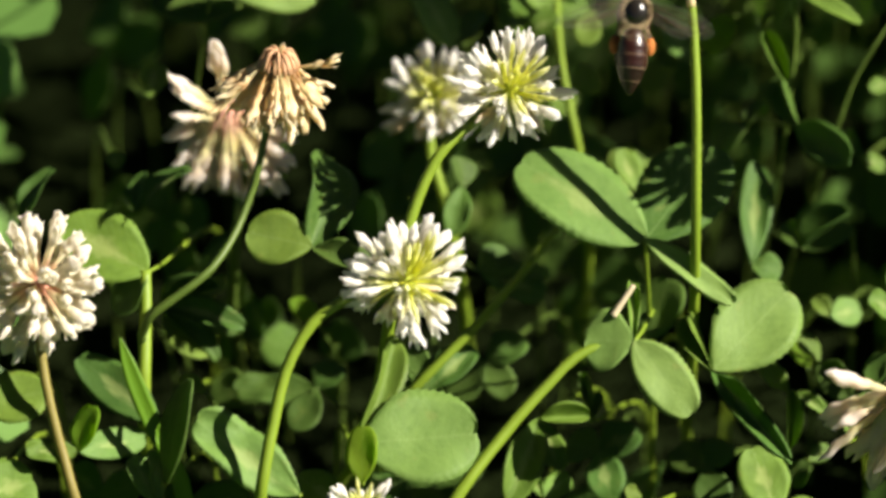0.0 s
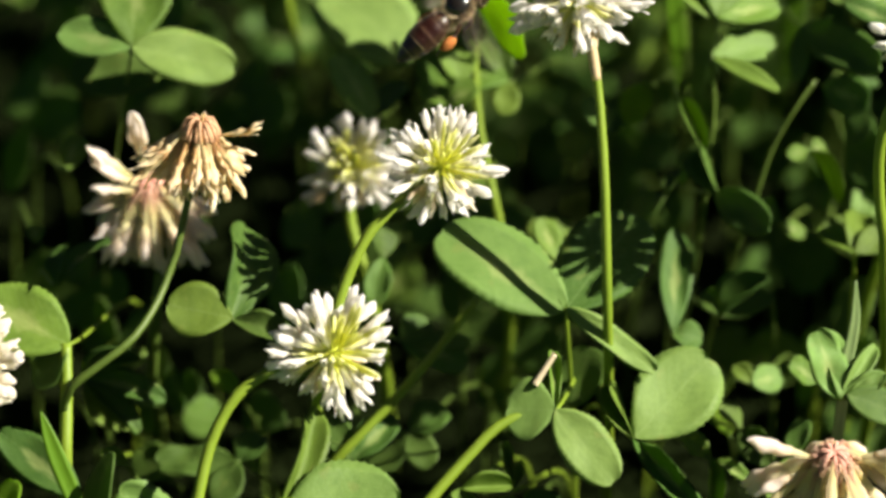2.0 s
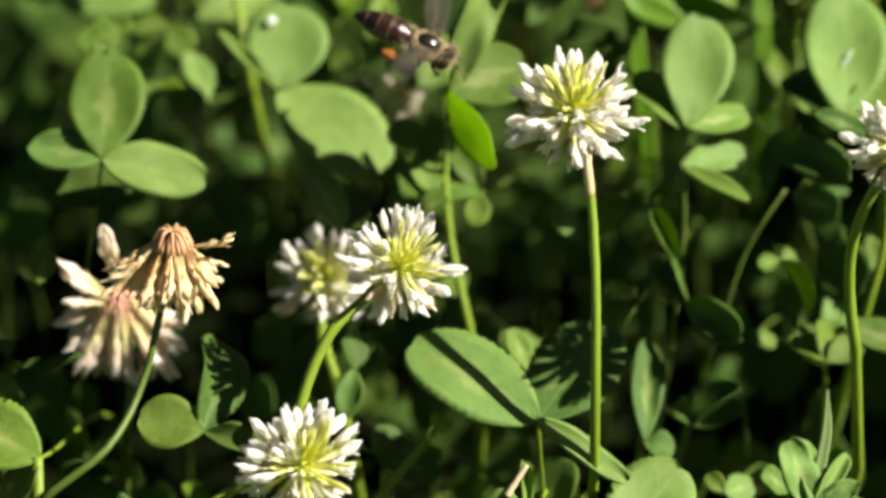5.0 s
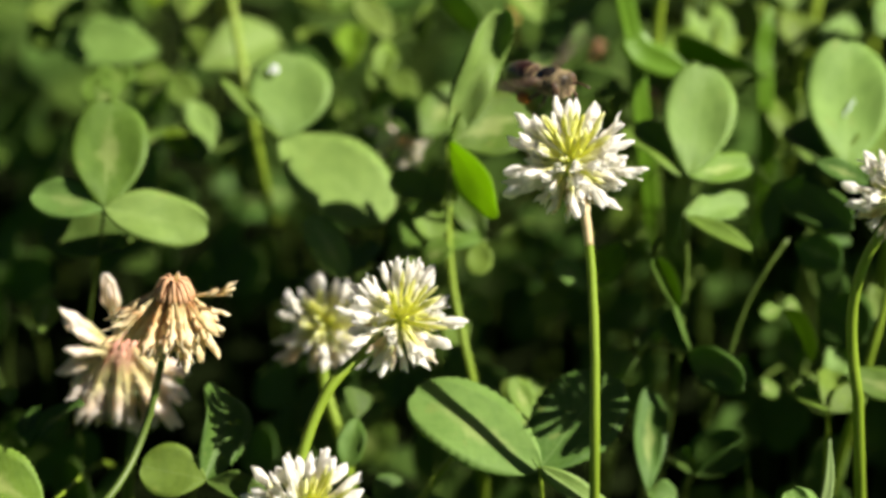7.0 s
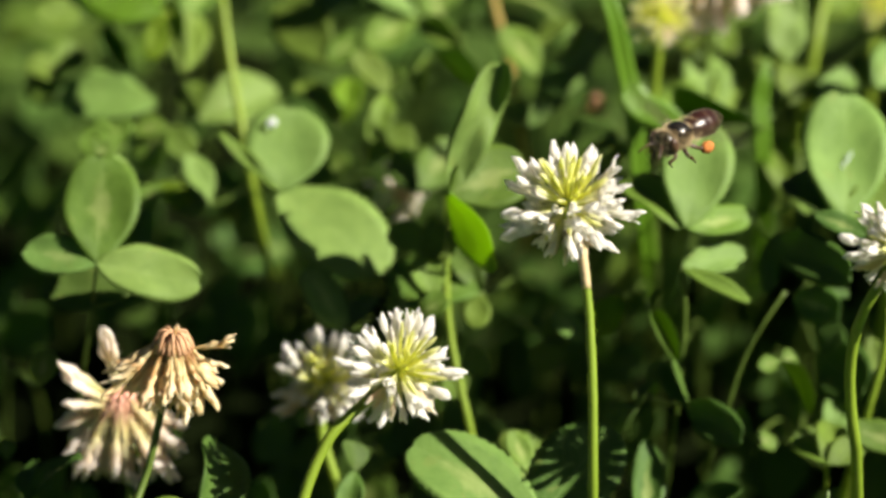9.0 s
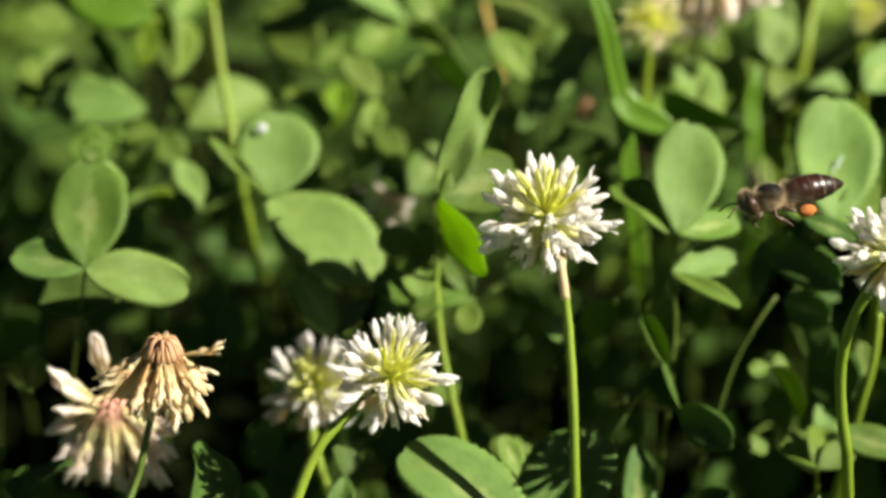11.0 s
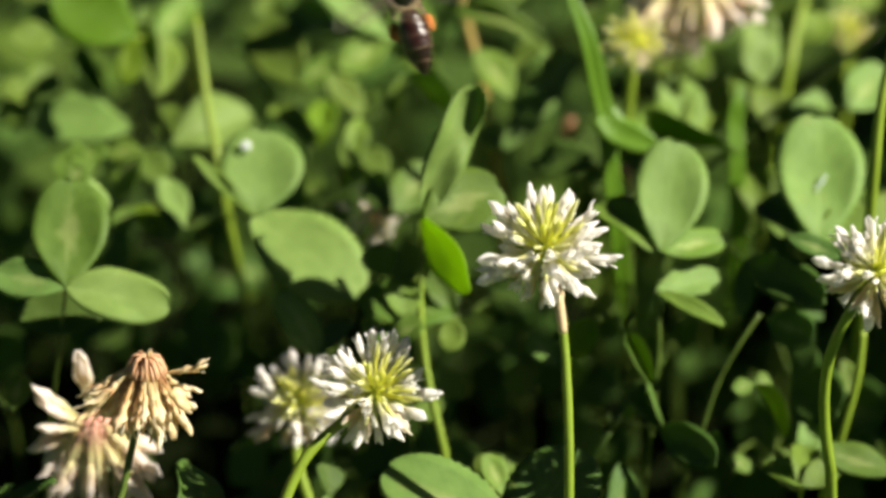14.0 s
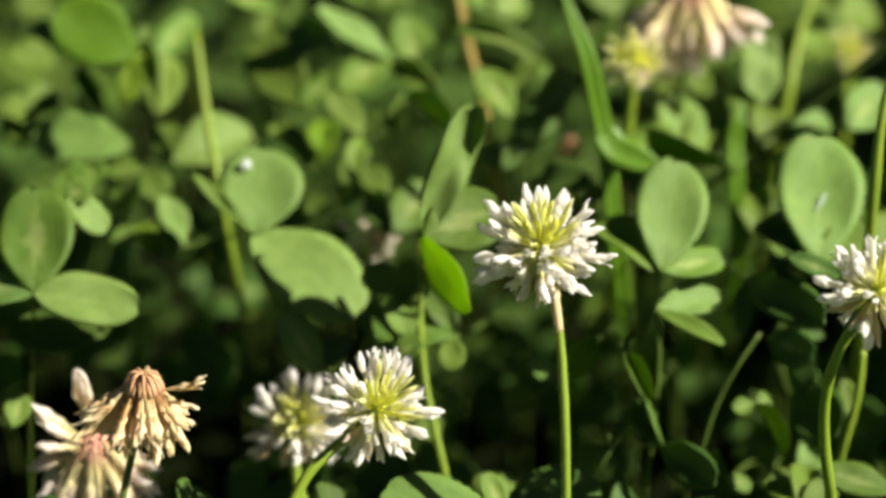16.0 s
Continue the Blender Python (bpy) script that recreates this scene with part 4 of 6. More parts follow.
clover_leaf((-57.1, 6.0, 49.0), [((-57.5, 8.0, 50.7), 2.5, (0.14, -0.62, 0.77), 0)],
            "tiny round clover leaflet in a gap", "green", STALK_DARK, (-9.7, 48.8), 0.26)
clover_leaf((-53.5, -6.0, 50.2), [((-53.0, -1.2, 53.6), 3.2, (-0.52, -0.47, 0.71), 1), ((-46.9, -3.8, 56.2), 2.9, (-0.52, -0.44, 0.73), 1, "shaded_blue")],
            "dim clover leaf low among the others", "shaded_blue", STALK_DARK, (-8.4, 40.6), 0.26)
clover_leaf((30.5, -18.0, 32.0), [((36.4, -19.6, 29.2), 2.0, (0.26, -0.50, 0.83), 1), ((30.6, -25.0, 27.9), 2.2, (0.23, -0.49, 0.84), 3), ((27.0, -14.4, 33.9), 2.9, (-0.06, -0.51, 0.86), 4)],
            "narrow curled clover leaf low among others", "green", STALK, (-6.2, 28.3), 0.26)
clover_leaf((34.7, -12.0, 32.5), [((32.4, -9.7, 35.3), 3.1, (0.46, -0.45, 0.76), 0), ((38.1, -18.0, 31.5), 4.4, (-0.47, -0.40, 0.79), 1, "shaded_blue")],
            "small pale clover leaflet low among others", "green", STALK, (-11.2, 27.7), 0.26)
clover_leaf((36.2, -8.0, 36.9), [((40.4, -4.8, 36.1), 4.1, (0.48, -0.47, 0.74), 2, "pale"), ((34.0, -5.9, 38.5), 2.5, (-0.01, -0.61, 0.79), 1)],
            "small pale clover leaf low among others", "green", STALK_DARK, (10.3, 33.7), 0.26)
clover_leaf((44.3, -14.0, 41.1), [((40.3, -12.9, 43.3), 3.6, (0.32, -0.48, 0.82), 4)],
            "green clover leaf beside a stalk", "green", STALK, (3.7, 39.4), 0.26)
clover_leaf((33.1, -24.0, 25.5), [((36.1, -21.5, 25.9), 2.5, (0.32, -0.52, 0.79), 0), ((30.9, -26.2, 23.0), 4.3, (-0.52, -0.36, 0.77), 1, "shaded_blue")],
            "small green clover leaf near the soil", "green", STALK, (10.2, 22.1), 0.26)
clover_leaf((40.8, -20.0, 33.8), [((37.8, -25.6, 30.3), 3.2, (-0.03, -0.52, 0.85), 4), ((42.3, -15.8, 37.0), 3.6, (-0.47, -0.42, 0.78), 0, "shaded_blue")],
            "green clover leaf behind an old flower", "green", STALK, (4.5, 28.9), 0.26)
clover_leaf((32.6, 0.0, 42.0), [((38.2, -0.6, 48.5), 4.6, (-0.73, -0.33, 0.60), 3, "shaded_blue"), ((30.2, 5.0, 43.0), 2.9, (-0.46, -0.38, 0.80), 1, "shaded_blue")],
            "dark folded clover leaf with a lit edge", "shaded_blue", STALK_DARK, (-10.9, 41.2), 0.26)
clover_leaf((-0.7, -30.0, 23.4), [((2.8, -26.2, 24.4), 3.3, (0.24, -0.45, 0.86), 0), ((-2.2, -27.3, 25.1), 1.7, (-0.10, -0.57, 0.82), 1)],
            "small clover leaflet near the soil", "green", STALK, (1.7, 22.3), 0.26)
clover_leaf((11.4, -34.0, 24.9), [((9.6, -32.6, 27.2), 2.8, (0.55, -0.45, 0.70), 4)],
            "small pale clover leaflet near the soil", "green", STALK, (10.1, 20.0), 0.26)
clover_leaf((5.3, -22.0, 29.7), [((4.0, -16.5, 33.5), 1.7, (-0.00, -0.57, 0.82), 3), ((6.0, -17.9, 31.7), 1.3, (0.32, -0.46, 0.83), 3)],
            "small folded clover leaf near the soil", "pale", STALK, (9.1, 25.0), 0.26)
clover_leaf((31.5, 21.3, 74.7), [((34.5, 34.1, 85.0), 9.8, (0.11, -0.64, 0.76), 0, "pale"), ((23.5, 28.3, 79.0), 5.6, (0.13, -0.41, 0.90), 1), ((40.5, 25.2, 74.9), 4.6, (0.22, -0.54, 0.81), 0)],
            "round pale green clover leaf", "green", STALK_DARK, (-0.3, 72.6), 0.26)
clover_leaf((31.0, 19.0, 70.4), [((40.0, 23.3, 70.1), 4.6, (0.29, -0.54, 0.79), 0, "pale"), ((39.8, 14.4, 67.4), 2.6, (0.30, -0.55, 0.78), 5)],
            "pale clover leaf with pointed leaflets", "green", STALK_DARK, (8.1, 68.0), 0.26)
clover_leaf((27.2, 18.0, 64.2), [((30.3, 11.8, 60.4), 2.5, (-0.10, -0.55, 0.83), 3), ((28.9, 19.6, 66.3), 1.6, (-0.48, -0.46, 0.75), 3)],
            "narrow folded clover leaf in shade", "green", STALK_DARK, (-0.3, 63.8), 0.26)
clover_leaf((30.4, 16.0, 58.5), [((31.6, 9.0, 55.4), 3.0, (-0.72, -0.38, 0.58), 3, "shaded_blue"), ((26.7, 14.8, 53.6), 3.7, (-0.70, -0.37, 0.61), 1, "shaded_blue")],
            "dark clover leaf in deep shade", "shaded_blue", STALK_DARK, (8.6, 55.9), 0.26)
clover_leaf((18.3, 22.0, 56.9), [((14.8, 25.8, 59.9), 3.5, (0.05, -0.59, 0.80), 0, "pale")],
            "small pale clover leaflet in a gap", "green", STALK_DARK, (-4.7, 55.1), 0.26)
clover_leaf((23.4, 26.0, 61.9), [((20.3, 21.7, 58.8), 4.4, (-0.06, -0.54, 0.84), 1)],
            "yellowish clover leaflet in half shade", "young", STALK_DARK, (9.0, 51.7), 0.26)
clover_leaf((43.2, 25.0, 71.3), [((49.9, 20.4, 66.4), 2.5, (0.24, -0.51, 0.82), 3), ((51.7, 10.7, 73.9), 6.0, (-0.72, -0.31, 0.63), 0, "shaded_blue"), ((42.3, 18.6, 66.8), 2.7, (-0.11, -0.56, 0.82), 0)],
            "dark clover leaf with a lit edge", "shaded_blue", STALK_DARK, (-0.3, 67.2), 0.26)
clover_leaf((46.4, 24.0, 62.8), [((51.5, 17.2, 64.4), 5.2, (-0.72, -0.41, 0.57), 0, "shaded_blue"), ((54.4, 27.3, 61.8), 1.9, (0.31, -0.49, 0.81), 0)],
            "dark clover leaf with a lit edge", "shaded_blue", STALK_DARK, (11.7, 58.1), 0.26)
clover_leaf((48.1, 20.0, 77.5), [((55.0, 17.5, 76.1), 3.2, (-0.03, -0.55, 0.83), 2, "shaded_blue")],
            "bluish clover leaflet under a flower", "shaded_blue", STALK_DARK, (9.9, 69.2), 0.26)
clover_leaf((44.2, 16.0, 57.6), [((41.3, 14.6, 57.8), 2.5, (0.31, -0.49, 0.81), 0), ((46.6, 17.5, 57.6), 2.7, (0.31, -0.49, 0.81), 1), ((48.0, 10.3, 53.1), 1.9, (0.25, -0.49, 0.84), 3)],
            "small pale clover leaf with a folded leaflet", "green", STALK_DARK, (3.9, 47.6), 0.26)
clover_leaf((50.6, 12.0, 43.4), [((52.9, 21.2, 50.0), 3.9, (-0.09, -0.56, 0.82), 4, "pale")],
            "upright pale bluish clover leaflet", "green", STALK_DARK, (-7.7, 42.6), 0.26)
clover_leaf((40.3, 12.0, 48.7), [((44.0, 11.8, 47.3), 2.7, (0.27, -0.50, 0.82), 0), ((38.1, 16.3, 50.0), 3.0, (-0.49, -0.47, 0.74), 1, "shaded_blue")],
            "small green clover leaf low among stalks", "green", STALK_DARK, (10.5, 40.7), 0.26)
clover_leaf((31.7, 10.0, 54.7), [((37.8, 0.1, 55.7), 5.2, (-0.71, -0.39, 0.59), 0, "shaded_blue")],
            "dark clover leaf in deep shade", "shaded_blue", STALK_DARK, (-11.4, 44.0), 0.26)
clover_leaf((46.2, 12.0, 46.9), [((49.3, 14.4, 48.3), 3.0, (0.00, -0.51, 0.86), 0)],
            "small green clover leaf low among stalks", "green", STALK_DARK, (7.4, 46.5), 0.26)
clover_leaf((61.8, 6.0, 50.1), [((52.3, 6.9, 53.4), 4.9, (0.24, -0.50, 0.83), 2)],
            "green clover leaf beside a stalk", "green", STALK_DARK, (1.8, 49.5), 0.26)
clover_leaf((57.4, 18.0, 53.8), [((56.8, 23.0, 57.5), 2.7, (0.14, -0.58, 0.80), 0)],
            "small pale clover leaflet by a stalk", "green", STALK_DARK, (3.6, 50.3), 0.26)
clover_leaf((49.8, 24.0, 54.1), [((55.0, 14.5, 54.6), 8.3, (-0.69, -0.34, 0.64), 0, "shaded_blue"), ((52.7, 24.6, 58.1), 6.8, (-0.75, -0.31, 0.59), 1, "shaded_blue")],
            "dark clover leaf in deep shade", "shaded_blue", STALK_DARK, (2.4, 53.0), 0.26)
clover_leaf((60.1, 30.0, 69.8), [((53.9, 36.5, 69.7), 4.5, (-0.49, -0.46, 0.74), 2, "shaded_blue")],
            "bluish clover leaf behind a flower", "shaded_blue", STALK_DARK, (-4.2, 64.6), 0.26)
clover_leaf((25.0, 10.0, 53.9), [((20.0, 11.9, 49.2), 5.9, (-0.70, -0.33, 0.63), 0, "shaded_blue"), ((26.9, 13.0, 56.8), 2.1, (-0.53, -0.40, 0.75), 1, "shaded_blue")],
            "dark clover leaf in deep shade", "shaded_blue", STALK_DARK, (-2.1, 43.3), 0.26)
clover_leaf((47.6, 51.0, 62.6), [((45.9, 60.6, 68.5), 5.6, (-0.09, -0.54, 0.84), 1), ((53.1, 53.7, 67.3), 5.5, (-0.47, -0.42, 0.78), 0, "shaded_blue")],
            "dim clover leaf behind others", "green", STALK_DARK, (3.0, 52.0), 0.26)
clover_leaf((42.8, 45.0, 77.2), [((32.2, 59.4, 71.4), 3.2, (-0.73, -0.29, 0.62), 3, "shaded_blue")],
            "dark curved clover leaflet", "shaded_blue", STALK_DARK, (10.1, 71.1), 0.26)
clover_leaf((-40.6, 68.0, 68.6), [((-54.7, 69.1, 70.8), 8.3, (0.08, -0.60, 0.80), 0, "pale")],
            "plain green clover leaf with round leaflets", "green", STALK_DARK, (-6.7, 67.6), 0.26)
clover_leaf((-38.6, 60.0, 69.4), [((-42.1, 56.1, 65.1), 6.3, (-0.49, -0.42, 0.77), 1), ((-35.3, 56.0, 67.1), 4.7, (-0.08, -0.54, 0.84), 0), ((-43.4, 60.5, 69.2), 3.9, (-0.09, -0.52, 0.85), 0)],
            "dim clover leaf behind others", "green", STALK_DARK, (1.1, 68.8), 0.26)
clover_leaf((-37.2, 72.0, 71.7), [((-35.6, 81.4, 77.1), 5.8, (0.26, -0.52, 0.81), 0), ((-40.4, 82.7, 79.3), 4.8, (-0.10, -0.60, 0.80), 1)],
            "plain green clover leaf with round leaflets", "green", STALK_DARK, (-9.1, 58.2), 0.26)
clover_leaf((-34.9, 64.0, 68.6), [((-22.9, 72.7, 69.2), 8.2, (0.32, -0.49, 0.81), 1, "pale"), ((-35.8, 69.5, 72.0), 4.8, (-0.03, -0.52, 0.85), 0)],
            "plain green clover leaf with round leaflets", "green", STALK_DARK, (10.9, 67.0), 0.26)
clover_leaf((-38.5, 88.0, 72.2), [((-32.7, 97.6, 75.8), 5.1, (0.30, -0.48, 0.82), 0), ((-39.7, 93.3, 75.8), 4.7, (0.31, -0.49, 0.82), 0), ((-43.5, 88.0, 68.6), 4.9, (-0.54, -0.38, 0.75), 0, "shaded_blue")],
            "plain green clover leaf with round leaflets", "green", STALK_DARK, (-10.4, 60.2), 0.26)
clover_leaf((-52.0, 84.0, 74.2), [((-57.5, 92.9, 76.2), 7.5, (-0.47, -0.46, 0.76), 0, "shaded_blue"), ((-58.4, 83.4, 76.3), 5.7, (0.31, -0.47, 0.83), 0)],
            "bluish clover leaf among paler ones", "green", STALK_DARK, (-2.7, 65.6), 0.26)
clover_leaf((-54.8, 76.0, 70.1), [((-58.7, 72.2, 67.1), 5.6, (-0.11, -0.54, 0.83), 0), ((-52.7, 80.5, 72.3), 5.3, (0.33, -0.54, 0.77), 0), ((-59.5, 74.7, 71.2), 4.8, (0.33, -0.48, 0.81), 1)],
            "plain green clover leaf with round leaflets", "green", STALK_DARK, (1.3, 62.7), 0.26)
clover_leaf((-47.7, 80.0, 75.3), [((-44.0, 70.9, 72.2), 3.2, (-0.46, -0.45, 0.77), 3, "shaded_blue"), ((-46.2, 74.3, 71.9), 4.0, (0.01, -0.51, 0.86), 1)],
            "narrow clover leaf in half shade", "green", STALK_DARK, (10.5, 65.9), 0.26)
clover_leaf((-44.1, 47.0, 73.6), [((-49.7, 48.2, 74.3), 6.2, (-0.01, -0.52, 0.85), 0), ((-45.6, 50.2, 75.4), 5.4, (-0.09, -0.52, 0.85), 1)],
            "plain green clover leaf with round leaflets", "green", STALK_DARK, (-4.7, 68.4), 0.26)
clover_leaf((-46.6, 34.0, 78.8), [((-41.2, 31.8, 75.1), 4.8, (0.34, -0.51, 0.79), 2, "pale"), ((-44.4, 35.3, 79.8), 4.5, (-0.03, -0.55, 0.83), 0)],
            "plain green clover leaf with round leaflets", "green", STALK_DARK, (3.9, 67.9), 0.26)
clover_leaf((-32.5, 48.0, 63.8), [((-35.1, 54.4, 68.6), 4.4, (0.33, -0.49, 0.81), 0, "pale"), ((-37.5, 47.7, 63.6), 4.4, (-0.01, -0.50, 0.87), 4)],
            "upright clover leaflet between others", "green", STALK_DARK, (9.2, 59.4), 0.26)
clover_leaf((-39.0, 50.0, 65.9), [((-35.0, 46.9, 64.0), 3.4, (-0.03, -0.54, 0.84), 0, "young"), ((-42.0, 47.2, 63.9), 3.4, (0.01, -0.59, 0.81), 0)],
            "dim clover leaf behind others", "green", STALK_DARK, (5.1, 59.3), 0.26)
clover_leaf((-3.9, 79.0, 77.0), [((-14.3, 80.5, 85.0), 4.7, (0.52, -0.42, 0.75), 2, "pale"), ((-11.4, 73.7, 75.7), 5.2, (0.23, -0.53, 0.82), 0), ((2.3, 70.7, 76.3), 3.7, (-0.49, -0.43, 0.76), 1)],
            "long clover leaf lit from the side", "green", STALK_DARK, (11.5, 74.3), 0.26)
clover_leaf((-0.5, 84.0, 69.6), [((-1.5, 94.9, 77.0), 6.9, (0.26, -0.53, 0.81), 0), ((4.0, 88.7, 75.5), 5.7, (-0.52, -0.43, 0.74), 0, "shaded_blue")],
            "plain green clover leaf with round leaflets", "green", STALK_DARK, (5.6, 56.2), 0.26)
clover_leaf((-1.6, 70.0, 76.2), [((4.7, 66.8, 71.9), 3.3, (0.28, -0.54, 0.80), 3), ((-4.0, 65.2, 72.5), 2.7, (-0.46, -0.39, 0.80), 1)],
            "narrow clover leaf in half shade", "green", STALK_DARK, (-4.8, 66.9), 0.26)
clover_leaf((-8.0, 64.0, 72.6), [((-12.3, 68.5, 77.3), 4.7, (0.29, -0.54, 0.79), 0), ((-10.1, 56.6, 69.4), 3.8, (0.32, -0.45, 0.83), 1), ((-6.4, 67.3, 75.3), 4.0, (-0.51, -0.39, 0.77), 0)],
            "plain green clover leaf with round leaflets", "green", STALK_DARK, (4.9, 64.4), 0.26)
clover_leaf((-4.0, 58.0, 66.9), [((-7.9, 60.5, 69.1), 4.2, (0.06, -0.62, 0.78), 0), ((-11.1, 60.9, 64.4), 3.9, (-0.45, -0.44, 0.78), 1)],
            "small clover leaf in a gap", "green", STALK_DARK, (-2.2, 61.9), 0.26)
clover_leaf((-3.6, 48.0, 66.0), [((1.8, 56.5, 69.2), 6.5, (0.31, -0.50, 0.81), 0), ((-7.1, 55.8, 68.1), 4.7, (-0.55, -0.43, 0.72), 1, "shaded_blue")],
            "plain green clover leaf with round leaflets", "green", STALK_DARK, (-5.7, 56.6), 0.26)
clover_leaf((-10.7, 90.0, 72.1), [((-20.2, 104.2, 71.2), 6.6, (-0.67, -0.40, 0.63), 0, "shaded_blue"), ((-8.2, 90.2, 75.7), 5.7, (-0.77, -0.30, 0.56), 1, "shaded_blue")],
            "dark clover leaf in the shade of others", "shaded_blue", STALK_DARK, (-9.8, 60.8), 0.26)
clover_leaf((-14.4, 66.0, 66.2), [((-13.3, 73.6, 70.8), 4.5, (0.00, -0.52, 0.86), 1, "young"), ((-20.8, 70.5, 71.5), 4.0, (0.28, -0.54, 0.79), 1)],
            "yellowish clover leaf in half shade", "green", STALK_DARK, (-1.1, 66.1), 0.26)
clover_leaf((-15.1, 58.0, 62.4), [((-14.7, 61.4, 64.6), 3.8, (-0.44, -0.46, 0.77), 0), ((-17.5, 57.2, 60.1), 3.9, (-0.56, -0.41, 0.72), 1)],
            "dim clover leaf behind others", "green", STALK_DARK, (6.4, 52.2), 0.26)
clover_leaf((18.5, 76.0, 77.6), [((5.4, 78.5, 83.3), 3.8, (0.24, -0.55, 0.80), 1), ((13.1, 73.0, 75.3), 3.2, (-0.07, -0.50, 0.86), 3), ((17.5, 71.6, 75.4), 2.7, (0.28, -0.47, 0.84), 1)],
            "narrow clover leaf in half shade", "green", STALK_DARK, (-6.8, 76.9), 0.26)
clover_leaf((11.6, 60.0, 69.3), [((22.7, 79.4, 75.7), 5.0, (0.32, -0.45, 0.83), 2, "pale"), ((8.7, 66.5, 70.4), 3.9, (-0.54, -0.36, 0.76), 0)],
            "long pale clover leaflet standing up", "green", STALK_DARK, (4.0, 67.2), 0.26)
clover_leaf((13.0, 66.0, 74.2), [((8.7, 71.8, 79.5), 5.7, (0.24, -0.55, 0.80), 0), ((17.2, 61.7, 74.7), 4.7, (-0.50, -0.42, 0.76), 0, "shaded_blue")],
            "plain green clover leaf with round leaflets", "green", STALK_DARK, (-3.3, 70.4), 0.26)
clover_leaf((15.6, 57.0, 68.3), [((19.5, 57.1, 70.9), 6.3, (-0.50, -0.42, 0.76), 0, "shaded_blue"), ((23.3, 53.5, 71.8), 5.5, (-0.54, -0.45, 0.71), 1, "shaded_blue")],
            "dim clover leaf behind others", "shaded_blue", STALK_DARK, (1.8, 57.3), 0.26)
clover_leaf((26.1, 54.0, 68.5), [((31.3, 57.1, 70.9), 4.7, (-0.04, -0.57, 0.82), 0), ((21.9, 56.2, 66.9), 3.9, (-0.51, -0.39, 0.77), 0)],
            "dim clover leaf behind others", "green", STALK_DARK, (-3.6, 68.3), 0.26)
clover_leaf((37.5, 62.0, 69.6), [((36.2, 70.8, 76.2), 7.1, (0.25, -0.56, 0.79), 0, "pale"), ((44.0, 74.0, 73.7), 6.6, (0.31, -0.45, 0.84), 0), ((30.8, 64.1, 73.4), 5.5, (0.28, -0.55, 0.79), 1)],
            "plain green clover leaf with round leaflets", "green", STALK_DARK, (5.3, 61.2), 0.26)
clover_leaf((36.9, 74.0, 71.9), [((35.4, 79.4, 75.5), 5.6, (-0.09, -0.56, 0.82), 0), ((40.3, 78.1, 73.5), 4.0, (0.27, -0.53, 0.81), 1)],
            "plain green clover leaf with round leaflets", "green", STALK_DARK, (-11.3, 68.8), 0.26)
clover_leaf((48.0, 68.0, 75.4), [((47.6, 77.0, 81.5), 6.7, (0.32, -0.52, 0.79), 4, "pale"), ((43.7, 69.5, 76.0), 4.0, (-0.07, -0.52, 0.85), 0), ((49.7, 62.4, 71.8), 6.2, (0.28, -0.45, 0.84), 1)],
            "folded pale clover leaf", "green", STALK_DARK, (-7.7, 69.6), 0.26)
clover_leaf((52.0, 62.0, 72.7), [((57.5, 67.8, 74.1), 5.0, (0.29, -0.48, 0.83), 0, "pale"), ((51.7, 58.0, 70.4), 4.7, (-0.53, -0.41, 0.75), 0), ((55.7, 58.2, 70.2), 3.2, (-0.09, -0.60, 0.79), 1)],
            "plain green clover leaf with round leaflets", "green", STALK_DARK, (-5.1, 64.5), 0.26)
clover_leaf((55.2, 84.0, 74.1), [((52.5, 91.9, 76.6), 4.9, (-0.54, -0.42, 0.73), 0), ((59.5, 87.7, 76.8), 5.7, (-0.07, -0.53, 0.84), 1)],
            "dim clover leaf behind others", "green", STALK_DARK, (11.0, 73.2), 0.26)
clover_leaf((59.1, 56.0, 77.6), [((65.1, 63.8, 80.6), 7.0, (0.25, -0.52, 0.82), 0, "pale"), ((57.9, 60.9, 79.5), 3.9, (-0.48, -0.42, 0.77), 0)],
            "pale clover leaf beside a stalk", "green", STALK_DARK, (-7.3, 69.4), 0.26)
clover_leaf((61.2, 37.0, 70.2), [((58.0, 41.9, 72.8), 4.6, (-0.10, -0.51, 0.85), 0), ((65.7, 41.5, 71.3), 6.0, (0.32, -0.51, 0.80), 0)],
            "plain green clover leaf with round leaflets", "green", STALK_DARK, (2.3, 56.9), 0.26)
clover_leaf((47.3, 40.0, 69.5), [((50.4, 39.6, 67.9), 4.6, (0.34, -0.48, 0.81), 1), ((44.3, 40.0, 67.7), 4.6, (-0.46, -0.40, 0.79), 0)],
            "dim clover leaf behind others", "green", STALK_DARK, (1.1, 59.2), 0.26)
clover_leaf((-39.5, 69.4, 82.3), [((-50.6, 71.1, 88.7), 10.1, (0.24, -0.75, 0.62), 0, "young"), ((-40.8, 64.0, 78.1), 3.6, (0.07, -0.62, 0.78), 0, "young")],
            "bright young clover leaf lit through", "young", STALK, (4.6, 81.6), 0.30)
clover_leaf((-3.1, 24.0, 69.8), [((-6.8, 26.3, 72.8), 5.2, (0.32, -0.52, 0.79), 0), ((1.4, 25.7, 71.4), 6.0, (-0.11, -0.53, 0.84), 4), ((-1.6, 19.7, 66.3), 5.2, (0.31, -0.53, 0.79), 1)],
            "plain green clover leaf with round leaflets", "green", STALK_DARK, (-10.1, 61.7), 0.26)
